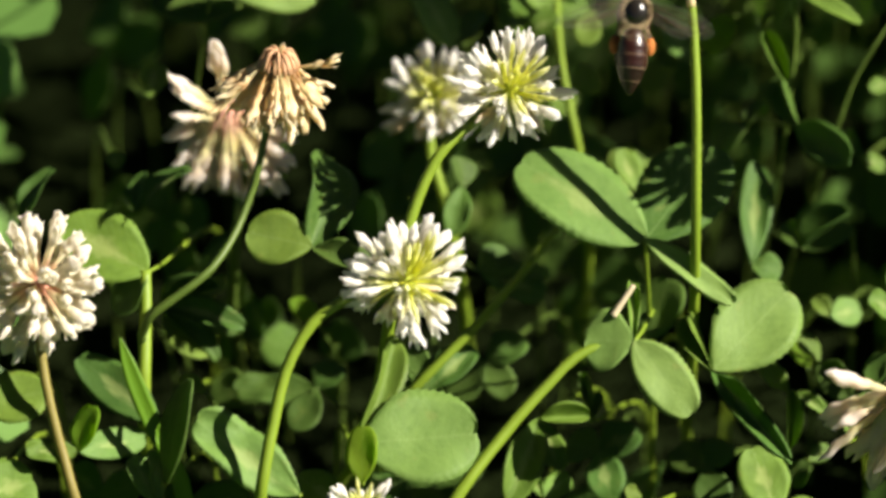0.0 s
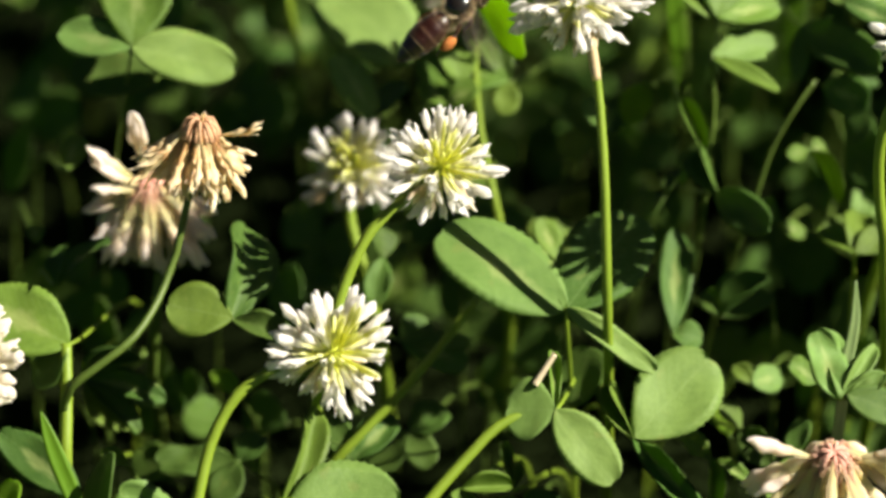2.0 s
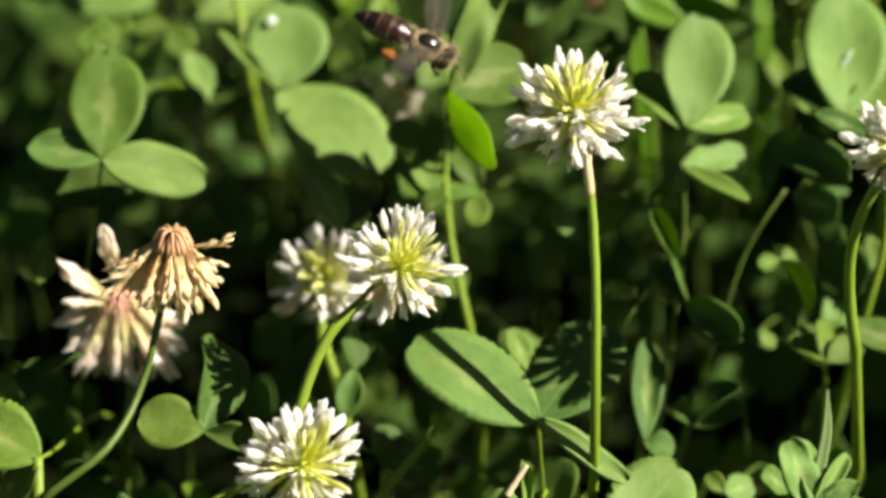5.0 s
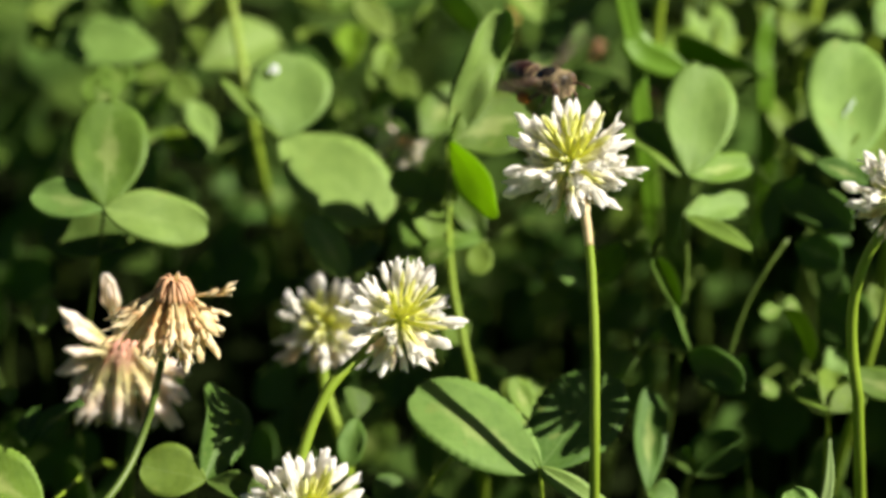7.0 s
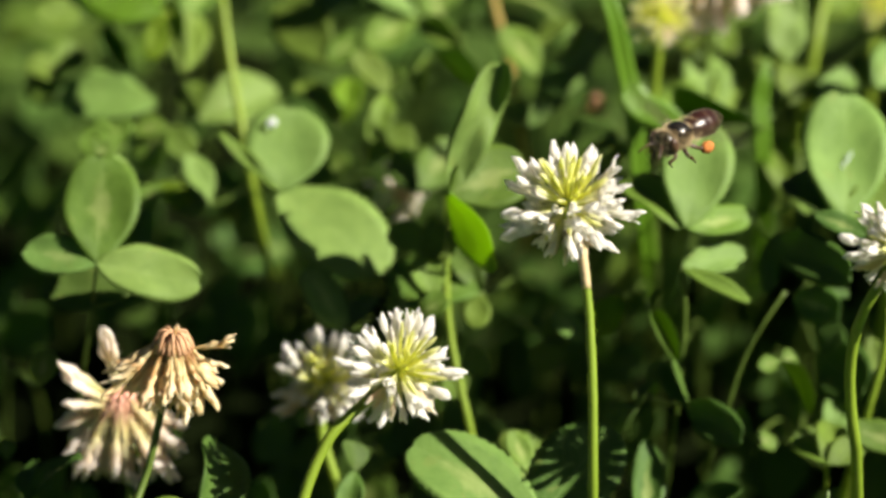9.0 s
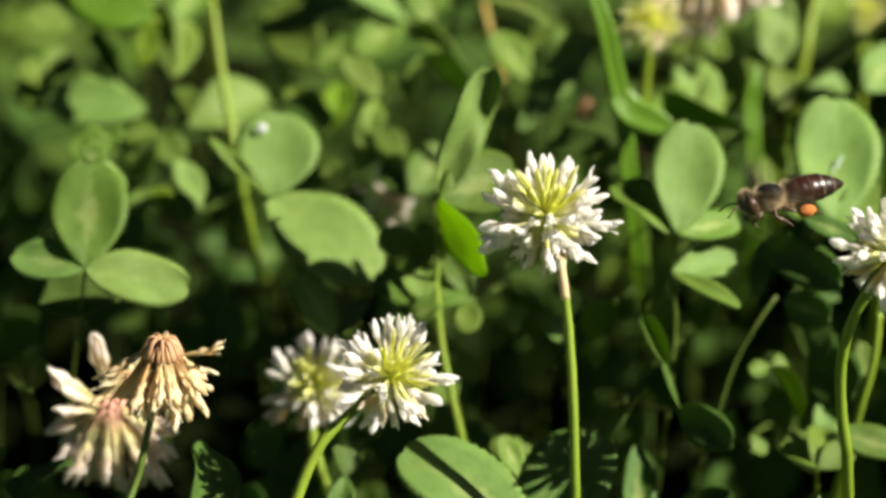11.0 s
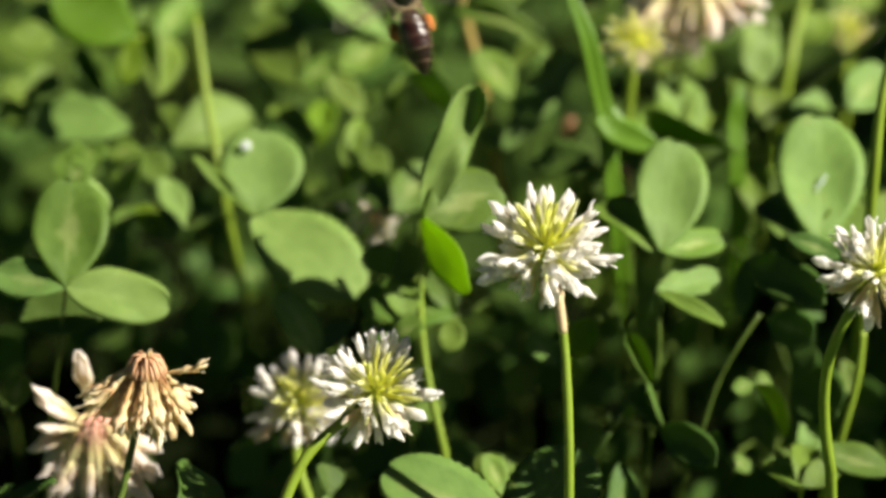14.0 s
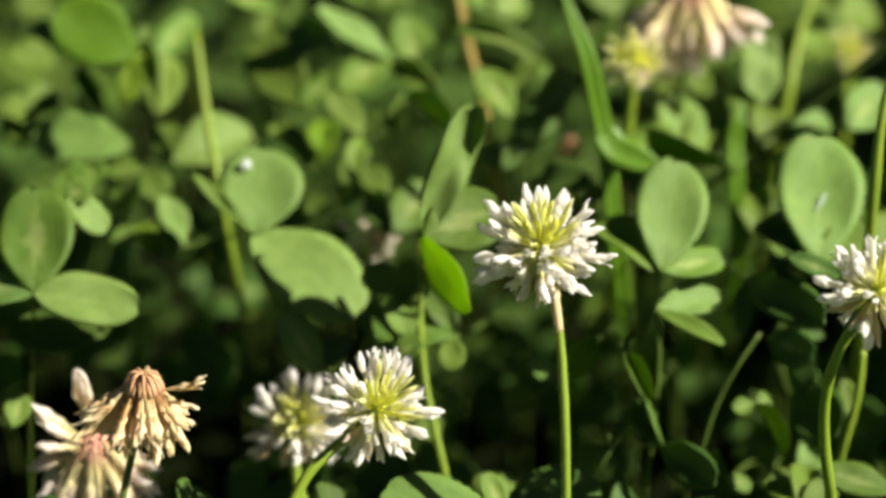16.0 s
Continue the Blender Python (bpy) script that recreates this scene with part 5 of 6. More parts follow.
clover_leaf((-3.8, 20.0, 61.8), [((-6.8, 24.0, 63.8), 3.7, (-0.08, -0.49, 0.87), 0), ((0.3, 20.6, 64.8), 4.5, (-0.46, -0.50, 0.73), 1)],
            "dim clover leaf behind a flower", "green", STALK_DARK, (-5.0, 55.8), 0.26)
clover_leaf((-13.1, 22.0, 58.9), [((-18.6, 26.8, 65.4), 6.0, (0.45, -0.50, 0.74), 5, "pale"), ((-9.9, 28.4, 61.2), 5.0, (-0.50, -0.50, 0.70), 0, "shaded_blue")],
            "pale clover leaflet behind a flower", "green", STALK_DARK, (4.0, 50.0), 0.26)
grass_blade([(30.3, 140.6, -4.0), (25.8, 47.0, 76.2), (25.2, 50.0, 80.2), (24.2, 51.0, 84.5), (22.9, 52.0, 90.4), (20.9, 54.0, 95.4), (18.7, 57.0, 100.7)], 2.6, "bright green narrow grass blade", GRASS, 0.25)
grass_blade([(24.9, 48.0, 81.3), (26.4, 47.0, 79.5), (29.4, 46.0, 78.4), (33.0, 45.0, 77.6)], 4.2, "bright green bent grass tip", GRASS, 0.25)
grass_blade([(43.9, 137.3, -4.0), (43.9, 56.0, 71.4), (43.7, 58.0, 74.8), (44.2, 59.0, 77.3), (44.7, 61.0, 79.7)], 2.4, "short bright grass blade", GRASS, 0.25)
loose_stalk([(10.0, 150.0, -4.0), (10.0, 78.0, 66.3), (9.0, 80.0, 70.7), (7.4, 83.0, 76.0), (5.5, 88.0, 83.9)], 0.6, "thin brownish dry plant stalk", STALK_TAN)
loose_stalk([(20.0, 120.0, -4.0), (50.1, 60.0, 75.9), (54.7, 60.0, 79.5), (59.1, 60.0, 83.8), (66.5, 60.0, 90.7)], 0.5, "thin olive stalk leaning across", STALK_DARK)
loose_stalk([(30.0, 40.0, -4.0), (37.2, 14.0, 51.4), (39.7, 16.0, 58.9), (42.2, 17.0, 63.5), (44.8, 19.0, 66.6)], 0.27, "thin dim stalk in shade", STALK_DARK)
loose_stalk([(52.0, 42.0, -4.0), (55.6, 12.0, 52.6), (57.5, 14.0, 60.1), (58.1, 16.0, 65.7)], 0.55, "green stalk behind another one", STALK)
loose_stalk([(28.0, 46.0, -4.0), (31.2, 17.0, 56.6), (31.6, 18.0, 62.9), (31.0, 19.0, 70.4)], 0.34, "thin dim stalk in shade", STALK_DARK)
loose_stalk([(-27.7, 149.6, -4.0), (-27.7, 56.8, 68.4), (-29.7, 65.3, 75.5), (-31.4, 74.2, 83.4)], 0.65, "yellowish green clover plant stalk", STALK)
loose_stalk([(53.1, 142.7, -4.0), (53.1, 80.7, 71.2), (54.5, 85.6, 76.1), (57.1, 91.3, 82.3)], 0.8, "smooth green clover plant stalk", STALK)
loose_stalk([(69.1, 121.0, -4.0), (59.1, 21.9, 86.9), (59.7, 24.5, 93.7), (61.3, 28.4, 100.8)], 0.7, "smooth green clover plant stalk", STALK)
loose_stalk([(3.8, 37.5, -4.0), (3.8, 12.4, 46.8), (0.6, 20.1, 60.4), (0.1, 24.1, 67.6), (0.4, 28.6, 75.4)], 0.55, "green clover leaf stalk", STALK)
loose_stalk([(-36.8, -14.2, -4.0), (-16.8, -19.1, 33.0), (-10.4, -15.3, 38.4), (-5.4, -12.1, 43.1), (0.8, -5.8, 48.6)], 0.6, "thin green stalk lying across", STALK)
loose_stalk([(-23.8, -44.0, -4.0), (-11.8, -45.0, 33.3), (-5.7, -38.6, 39.1), (-0.9, -34.6, 43.2), (4.4, -31.0, 46.7), (9.7, -29.4, 47.0)], 0.72, "thick pale green jointed stalk lying across", STALK)
grass_blade([(-46.0, -30.0, -4.0), (-47.5, -38.0, 36.3), (-49.2, -37.0, 39.4), (-50.8, -36.0, 43.4), (-52.0, -35.0, 46.9), (-52.9, -34.0, 49.8)], 2.3, "bright green folded grass blade", GRASS, 0.25)
loose_stalk([(-50.7, -7.9, -4.0), (-50.7, -29.9, 40.0), (-50.7, -24.4, 46.5), (-50.9, -20.5, 50.7)], 0.85, "broad green clover stalk", STALK)
loose_stalk([(7.7, -28.5, 50.3), (10.2, -26.3, 53.5)], 0.4, "dry straw lying on a leaf", STRAW)
water_drop((-23.29, 43.94, 78.53), (0.09, -0.63, 0.77), 0.75)
leaf_smear((53.31, 31.64, 79.34), (0.09, -0.65, 0.75), 2.4)
clover_leaf((-50.3, -8.0, 35.8), [((-43.6, -11.0, 31.7), 4.8, (-0.55, -0.40, 0.73), 3), ((-40.4, -5.0, 31.5), 3.2, (-0.30, -0.50, 0.80), 2), ((-42.3, -2.0, 37.8), 3.0, (-0.10, -0.55, 0.82), 0)],
            "folded clover leaf in half shade", "green", STALK_DARK, (2.0, 14.0), 0.28)
clover_leaf((-52.9, -4.0, 33.2), [((-57.5, 2.0, 36.3), 5.0, (-0.20, -0.55, 0.80), 0)],
            "half shaded clover leaf behind a broad stalk", "green", STALK_DARK, (2.0, 14.0), 0.28)
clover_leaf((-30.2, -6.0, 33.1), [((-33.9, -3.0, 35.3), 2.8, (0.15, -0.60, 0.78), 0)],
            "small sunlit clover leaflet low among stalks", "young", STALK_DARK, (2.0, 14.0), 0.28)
clover_leaf((-43.7, -22.0, 33.2), [((-47.2, -20.0, 34.4), 2.4, (0.15, -0.60, 0.78), 0)],
            "small sunlit clover leaflet near the ground", "green", STALK_DARK, (2.0, 14.0), 0.28)
clover_leaf((-40.3, -12.0, 24.0), [((-43.9, -7.0, 25.4), 6.0, (-0.55, -0.40, 0.73), 0), ((-35.4, -7.0, 25.7), 6.0, (-0.55, -0.40, 0.73), 2)],
            "dim clover leaf in the shade", "shaded_blue", STALK_DARK, (2.0, 14.0), 0.28)
clover_leaf((-27.8, -12.0, 24.9), [((-29.5, -7.0, 27.2), 2.6, (-0.55, -0.40, 0.73), 0)],
            "narrow dim clover leaf in the shade", "green", STALK_DARK, (2.0, 14.0), 0.28)
clover_leaf((-47.7, 10.0, 27.8), [((-52.7, 18.0, 32.1), 7.0, (-0.75, -0.35, 0.55), 0), ((-44.3, 18.0, 31.7), 5.5, (-0.75, -0.35, 0.55), 2)],
            "dark clover leaf in deep shade", "shaded_blue", STALK_DARK, (2.0, 14.0), 0.28)
clover_leaf((-38.4, 4.0, 23.7), [((-39.8, 10.0, 26.9), 2.8, (-0.80, -0.35, 0.48), 4), ((-34.2, 8.0, 19.1), 6.0, (-0.75, -0.35, 0.55), 2)],
            "dim clover leaf between flower stalks", "shaded_blue", STALK_DARK, (2.0, 14.0), 0.28)
clover_leaf((-24.9, 6.0, 20.5), [((-31.3, 12.0, 19.2), 6.0, (-0.75, -0.35, 0.55), 0)],
            "dim clover leaf between flower stalks", "shaded_blue", STALK_DARK, (2.0, 14.0), 0.28)
clover_leaf((49.5, 2.0, 50.6), [((45.7, 8.0, 51.3), 4.2, (0.25, -0.55, 0.80), 0), ((50.7, 10.0, 52.7), 4.6, (0.20, -0.55, 0.81), 1), ((54.7, 6.0, 52.1), 4.0, (0.30, -0.50, 0.81), 0)],
            "sunlit clover leaf beside a curved flower stalk", "green", STALK, (2.0, 16.0), 0.3)
clover_leaf((39.6, 6.0, 40.9), [((30.7, 6.0, 40.3), 5.4, (-0.70, -0.40, 0.60), 2), ((31.1, 9.0, 39.7), 1.6, (0.25, -0.55, 0.80), 0)],
            "dark shaded clover leaf with a bright turned edge", "shaded_blue", STALK_DARK, (2.0, 14.0), 0.28)
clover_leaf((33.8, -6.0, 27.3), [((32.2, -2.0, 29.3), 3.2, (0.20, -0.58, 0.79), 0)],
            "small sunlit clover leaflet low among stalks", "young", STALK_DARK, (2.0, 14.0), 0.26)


# ---- the rest of the clover ----
def low_clover():
    """Smaller leaves that stand lower, between and round the ones above."""
    rng = random.Random(77)
    spots = []
    while len(spots) < 100:
        x, y = rng.uniform(-0.12, 0.12), rng.uniform(-0.045, 0.30)
        if abs(x) < 0.070 + 0.10 * (y + 0.05) and (y > 0.05 or rng.random() < 0.35) and not (x < -0.020 and y < 0.13) and not (0.016 < x < 0.068 and 0.02 < y < 0.135):
            spots.append((x, y))
    deepest = len(spots)
    other = random.Random(78)
    while len(spots) < deepest + 6:
        spots.append((other.uniform(0.036, 0.074), other.uniform(0.02, 0.14)))
    for i_spot, (x, y) in enumerate(spots):
        deep = min(max((y - 0.01) / 0.10, 0.0), 1.0)
        z = rng.uniform(0.005, 0.013 + 0.010 * deep)
        if i_spot >= deepest:
            z = rng.uniform(0.004, 0.010)
        hub = Vector((x, y, z))
        turn = rng.uniform(0, 6.283)
        lets = []
        size = rng.uniform(8, 13.5)
        for i in range(3):
            w = turn + i * 2.094 + rng.uniform(-0.25, 0.25)
            n = Vector((rng.uniform(-0.90, 0.10), rng.uniform(-0.7, 0.15), 0.9)).normalized()
            d = Vector((math.cos(w), math.sin(w), 0))
            d = (d - n * d.dot(n)).normalized()
            tip = hub * 1000 + d * size * rng.uniform(0.85, 1.1)
            lets.append((tip, size * rng.uniform(0.72, 0.90), n, rng.choice((0, 0, 1, 2, 4))))
        # mostly the darkened leaf colour, for the shade near the soil
        clover_leaf(hub * 1000, lets, "small low clover leaf among the stalks", rng.choice(("green", "shaded_blue", "shaded_blue", "shaded_blue")), STALK_DARK, (rng.uniform(-12, 12), z * 1000 * rng.uniform(0.4, 0.9)), 0.26)


low_clover()


def shaded_clover():
    """Leaves half way up, in the shade of the topmost ones."""
    rng = random.Random(91)
    made = 0
    while made < 90:
        x, y = rng.uniform(-0.11, 0.11), rng.uniform(0.10, 0.26)
        if abs(x) > 0.072 + 0.10 * y:
            continue
        made += 1
        hub = Vector((x * 1000, y * 1000, rng.uniform(14, 24 + 70 * y)))
        turn, size, lets = rng.uniform(0, 6.283), rng.uniform(9, 14), []
        for i in range(3):
            w = turn + i * 2.094 + rng.uniform(-0.25, 0.25)
            n = Vector((rng.uniform(-0.8, 0.0), rng.uniform(-0.5, 0.1), 0.9)).normalized()
            d = Vector((math.cos(w), math.sin(w), 0))
            d = (d - n * d.dot(n)).normalized()
            lets.append((hub + d * size * rng.uniform(0.85, 1.1), size * rng.uniform(0.72, 0.90), n, rng.choice((0, 0, 2, 4, 5))))
        # darkened colour on most of them deepens the shade they stand in
        clover_leaf(hub, lets, "clover leaf in the shade of taller ones", rng.choice(("green", "shaded_blue", "shaded_blue", "shaded_blue", "shaded_blue")), STALK_DARK, (rng.uniform(-8, 8), hub.z * rng.uniform(0.3, 0.7)), 0.26)


shaded_clover()


def deep_clover():
    """Leaves deep among flower stalks, turned away from the sun, shade in their colour."""
    rng = random.Random(113)
    for _ in range(44):
        x, y = rng.uniform(-0.066, 0.072), rng.uniform(0.015, 0.11)
        hub = Vector((x * 1000, y * 1000, rng.uniform(16, 30 + 120 * y)))
        turn, size, lets = rng.uniform(0, 6.283), rng.uniform(7, 11), []
        for i in range(3):
            w = turn + i * 2.094 + rng.uniform(-0.25, 0.25)
            n = Vector((rng.uniform(-0.85, -0.45), rng.uniform(-0.6, -0.2), 0.6)).normalized()
            d = Vector((math.cos(w), math.sin(w), 0))
            d = (d - n * d.dot(n)).normalized()
            lets.append((hub + d * size * rng.uniform(0.85, 1.1), size * rng.uniform(0.70, 0.88), n, rng.choice((0, 1, 2, 4))))
        clover_leaf(hub, lets, "clover leaf deep between flower stalks, darkened for shade", "shaded_blue", STALK_DARK, (rng.uniform(-6, 6), hub.z * rng.uniform(0.3, 0.6)), 0.24)


deep_clover()


def clover_carpet():
    """The clover all round, out of view, too dense to count."""
    rng = random.Random(5)
    verts, faces = [], []
    base_v = [Vector(p) for p in ((0, 0, 0), (0.3, 0.3, 0.03), (0.42, 0.65, 0.05), (0.25, 0.95, 0.0), (0, 1, -0.02), (-0.25, 0.95, 0.0), (-0.42, 0.65, 0.05), (-0.3, 0.3, 0.03), (0, 0.6, -0.03))]
    for q in range(27000):
        if q < 9000:
            w, away = rng.uniform(0, 6.283), 0.56 * math.sqrt(rng.random())
            x, y = away * math.cos(w), 0.10 + away * math.sin(w)
        else:
            w, away = rng.uniform(0, 6.283), 2.3 * math.sqrt(rng.random())
            x, y = away * math.cos(w), 0.6 + away * math.sin(w)
            rim = 1.75 + 0.45 * noise.noise(Vector((x * 1.3, y * 1.3, 3.0)))
            if rng.random() < (away / rim) ** 5:
                continue
        wide = 0.062 + 0.105 * (y + 0.05)
        # unseen taller strip to the right, added to shade the gaps between stalks
        top = 0.080 if x > 0 and 0.0 < y < 0.25 else (0.062 if x < 0 else 0.030)
        if abs(x) < wide + 0.016 and -0.06 < y < 0.33:
            top = 0.0
        elif abs(x) < wide + 0.03 and y <= -0.06:
            top = min(top, 0.343 - (y + 0.46) * 0.7536 - 0.014)
        elif abs(x) < wide + 0.05 and y >= -0.06:
            top = 0.050 if x < 0 else min(top, 0.066)
        if math.hypot(x, y + 0.46) < 0.10:
            top = 0.05
        if top < 0.007:
            continue
        z = rng.uniform(0.006, top)
        turn = rng.uniform(0, 6.283)
        size = rng.uniform(0.010, 0.017) if q < 9000 else rng.uniform(0.014, 0.026)
        for i in range(3):
            m = Matrix.Translation((x, y, z)) @ Euler((rng.uniform(-0.5, 0.5), rng.uniform(-0.5, 0.5), turn + 2.094 * i)).to_matrix().to_4x4()
            k = len(verts)
            verts += [m @ (v * size) for v in base_v]
            faces += [(k, k + 1, k + 8), (k, k + 8, k + 7), (k + 1, k + 2, k + 8), (k + 2, k + 3, k + 8), (k + 3, k + 4, k + 8), (k + 4, k + 5, k + 8), (k + 5, k + 6, k + 8), (k + 6, k + 7, k + 8)]
    ob = new("clover_carpet", mesh_of("clover_carpet", verts, faces, CARPET))
    tagged(ob, "dense low green clover all round, out of view", "clover", kind="stuff")


def carpet_material():
    k = Mat("carpet_green")
    r = k.t.nodes.new("ShaderNodeNewGeometry").outputs["Random Per Island"]
    col = k.mix(r, (0.085, 0.170, 0.035), (0.160, 0.280, 0.065))
    m = k.done(col, 0.45, 0.4)
    k.through_light((0.14, 0.34, 0.015), 0.28)
    return m


CARPET = carpet_material()
clover_carpet()


# ---- the bee ----
def banded():
    k = Mat("bee_abdomen")
    o = k.split(k.coords("Object"))
    n = k.noise(k.coords("Object"), 2500.0, 4.0)
    s = k.math("FRACT", k.math("MULTIPLY_ADD", o[1], 600.0, k.math("MULTIPLY", n, 0.06)))
    col = k.mix(k.math("GREATER_THAN", s, 0.89), (0.013, 0.005, 0.003), (0.13, 0.084, 0.050))
    warm = k.math("MULTIPLY", k.math("GREATER_THAN", o[1], -0.0048), 0.5)
    col = k.mix(warm, col, (0.034, 0.007, 0.004))
    k.bump(n, 0.15, 0.0001)
    return k.done(col, k.math("MULTIPLY_ADD", n, 0.25, 0.20), 0.5)


BEE_ABDOMEN = banded()
BEE_BLACK = plain("bee_black", (0.006, 0.005, 0.004), (0.020, 0.016, 0.012), 1500.0, 0.25, 0.6, 0.2)
BEE_LEG = plain("bee_leg", (0.030, 0.014, 0.008), (0.090, 0.040, 0.018), 1500.0, 0.4, 0.5)
BEE_FUZZ = plain("bee_fuzz", (0.36, 0.26, 0.13), (0.62, 0.50, 0.32), 1200.0, 0.8, 0.2)
POLLEN = plain("pollen_orange", (0.34, 0.10, 0.02), (0.50, 0.19, 0.05), 3000.0, 0.75, 0.2, 0.8)


def wing_material():
    k = Mat("bee_wing")
    k.done((0.42, 0.40, 0.34), 0.25, 0.5)
    tr = k.t.nodes.new("ShaderNodeBsdfTransparent")
    tr.inputs[0].default_value = (0.98, 0.97, 0.95, 1)
    mx = k.t.nodes.new("ShaderNodeMixShader")
    mx.inputs[0].default_value = 0.975
    k.t.links.new(k.p.outputs[0], mx.inputs[1])
    k.t.links.new(tr.outputs[0], mx.inputs[2])
    k.t.links.new(mx.outputs[0], k.out.inputs["Surface"])
    return k.m


BEE_WING = wing_material()


def hairs(count, radius, centre, length, seed, low=-1.0):
    """Fine hairs on an oval."""
    rng = random.Random(seed)
    verts, faces = [], []
    for _ in range(count):
        d = Vector((rng.gauss(0, 1), rng.gauss(0, 1), rng.gauss(0, 1))).normalized()
        if d.z > 0.62 and low < 0:
            continue
        a = Vector(centre) + Vector((d.x * radius[0], d.y * radius[1], d.z * radius[2])) * 0.97
        e = a + (d + Vector((rng.uniform(-0.4, 0.4), rng.uniform(-0.7, 0.1), rng.uniform(-0.4, 0.4)))).normalized() * length * rng.uniform(0.6, 1.2)
        s = d.cross(Vector((rng.uniform(-1, 1), rng.uniform(-1, 1), 1))).normalized() * length * 0.034
        k = len(verts)
        verts += [a + s, a - s, e]
        faces.append((k, k + 1, k + 2))
    return verts, faces


def make_bee():
    bee = thing("honey_bee", Matrix.Identity(4), "dark brown honey bee in flight with orange pollen loads", "bee")
    u = MM

    def add(name, vf, material, parent=bee, m=None, label="", smooth=True):
        return part(name, mesh_of(name, vf[0], vf[1], material, smooth), parent, m, label)

    thorax = add("thorax", ball((1.75 * u, 1.95 * u, 1.65 * u), 14, 20), BEE_BLACK, label="black glossy thorax with tan fuzz")
    add("fuzz", hairs(6500, (1.74 * u, 1.96 * u, 1.62 * u), (0, 0, 0), 0.62 * u, 1), BEE_FUZZ, thorax)

    def face(w, v):
        w.y *= 0.62
        w.z -= 0.25 * u * abs(v.x)
        return w

    head = add("head", ball((1.75 * u, 1.7 * u, 1.75 * u), 12, 18, face), BEE_BLACK, m=pose(0, 2.75 * u, -0.25 * u, -20, 0, 0))
    add("fuzz", hairs(2000, (1.62 * u, 1.07 * u, 1.72 * u), (0, 0, 0), 0.6 * u, 2, 0.0), BEE_FUZZ, head)
    for s in (-1, 1):
        add("eye", ball((0.62 * u, 0.75 * u, 1.15 * u), 10, 14), BEE_LEG, head, pose(s * 1.42 * u, 0.1 * u, 0.05 * u, 0, 0, 0))
        add("antenna", tube([(s * 0.4 * u, 0.9 * u, 0.2 * u), (s * 0.9 * u, 1.9 * u, 0.8 * u), (s * 1.5 * u, 3.6 * u, 0.5 * u)], (0.13 * u, 0.12 * u, 0.12 * u), 6, 9), BEE_LEG, head)

    def taper(w, v):
        t = (v.z + 1) / 2
        k = 1.0 - 0.10 * t
        if t > 0.55:
            k *= 1 - 0.42 * ((t - 0.55) / 0.45) ** 1.6
        ring = 1 + 0.055 * (((t * 6.2) % 1.0) - 0.5)
        return Vector((w.x * k * ring, -(w.z + 4.2 * u), w.y * k * ring * 0.95 - 0.5 * u * t * t))

    abdomen = add("abdomen", ball((1.98 * u, 1.92 * u, 4.3 * u), 48, 22, taper), BEE_ABDOMEN, m=pose(0, -1.7 * u, -0.05 * u), label="glossy dark brown banded abdomen")
    v, f = hairs(1700, (1.90 * u, 3.3 * u, 1.72 * u), (0, -3.5 * u, -0.15 * u), 0.30 * u, 4, 0.0)
    w, g = hairs(900, (1.75 * u, 1.0 * u, 1.65 * u), (0, -0.8 * u, -0.05 * u), 0.45 * u, 6, 0.0)
    add("fuzz", joined((v, f), (w, g)), BEE_FUZZ, abdomen)
    # legs: fore, middle, hind
    plan = ((1.0, (0.9, 1.5, -1.3), (1.5, 2.2, -2.0), (1.1, 3.0, -2.6)), (0.3, (1.1, 0.0, -1.4), (2.0, 0.1, -2.2), (1.9, -1.2, -3.0)), (-0.6, (1.2, -1.0, -1.3), (2.0, -2.6, -2.0), (1.9, -5.2, -2.4)))
    for s in (-1, 1):
        for i, (_, a, b, c) in enumerate(plan):
            q = [Vector((p[0] * s, p[1], p[2])) * u for p in (a, b, c)]
            foot = q[2] + Vector((0.1 * s, -0.9, -0.8)) * u
            leg = add("leg", joined(tube([q[0], (q[0] + q[1]) / 2, q[1]], (0.22 * u, 0.30 * u, 0.22 * u), 7, 7), tube([q[1], (q[1] + q[2]) / 2, q[2]], (0.20 * u, 0.34 * u if i == 2 else 0.22 * u, 0.24 * u), 7, 7), tube([q[2], foot], (0.16 * u, 0.09 * u), 6, 5)), BEE_LEG)
            if i == 2:
                add("pollen_ball", ball((0.72 * u, 1.20 * u, 0.80 * u), 10, 14, lambda w, v: w * (1 + 0.12 * noise.noise(v * 2.3))), POLLEN, leg, Matrix.Translation(q[1].lerp(q[2], 0.55) + Vector((0.20 * s, 0, 0)) * u), "orange pollen load")
    # wings
    wings = []
    for s in (-1, 1):
        for name, length, wide, y0 in (("fore_wing", 9.0, 3.0, 0.9), ("hind_wing", 6.2, 2.3, -0.3)):
            def place(a, b, length=length, wide=wide, s=s):
                w = wide * (0.22 + 0.78 * math.sin(math.pi * min(a * 0.62 + 0.1, 1.0))) * (1 - max(a - 0.8, 0) ** 2 * 20) / 2
                return Vector((s * a * length, b * max(w, 0.05) - 0.25 * a * length * 0.5, 0.10 * math.sin(9 * a + 5 * b))) * u, Vector((0, 0, 1))

            pivot = Matrix.Translation(Vector((s * 1.25, y0, 1.1)) * u)
            wing = add(name, sheet(12, 6, place, 0.02 * u), BEE_WING, bee, pivot, "clear brownish wing")
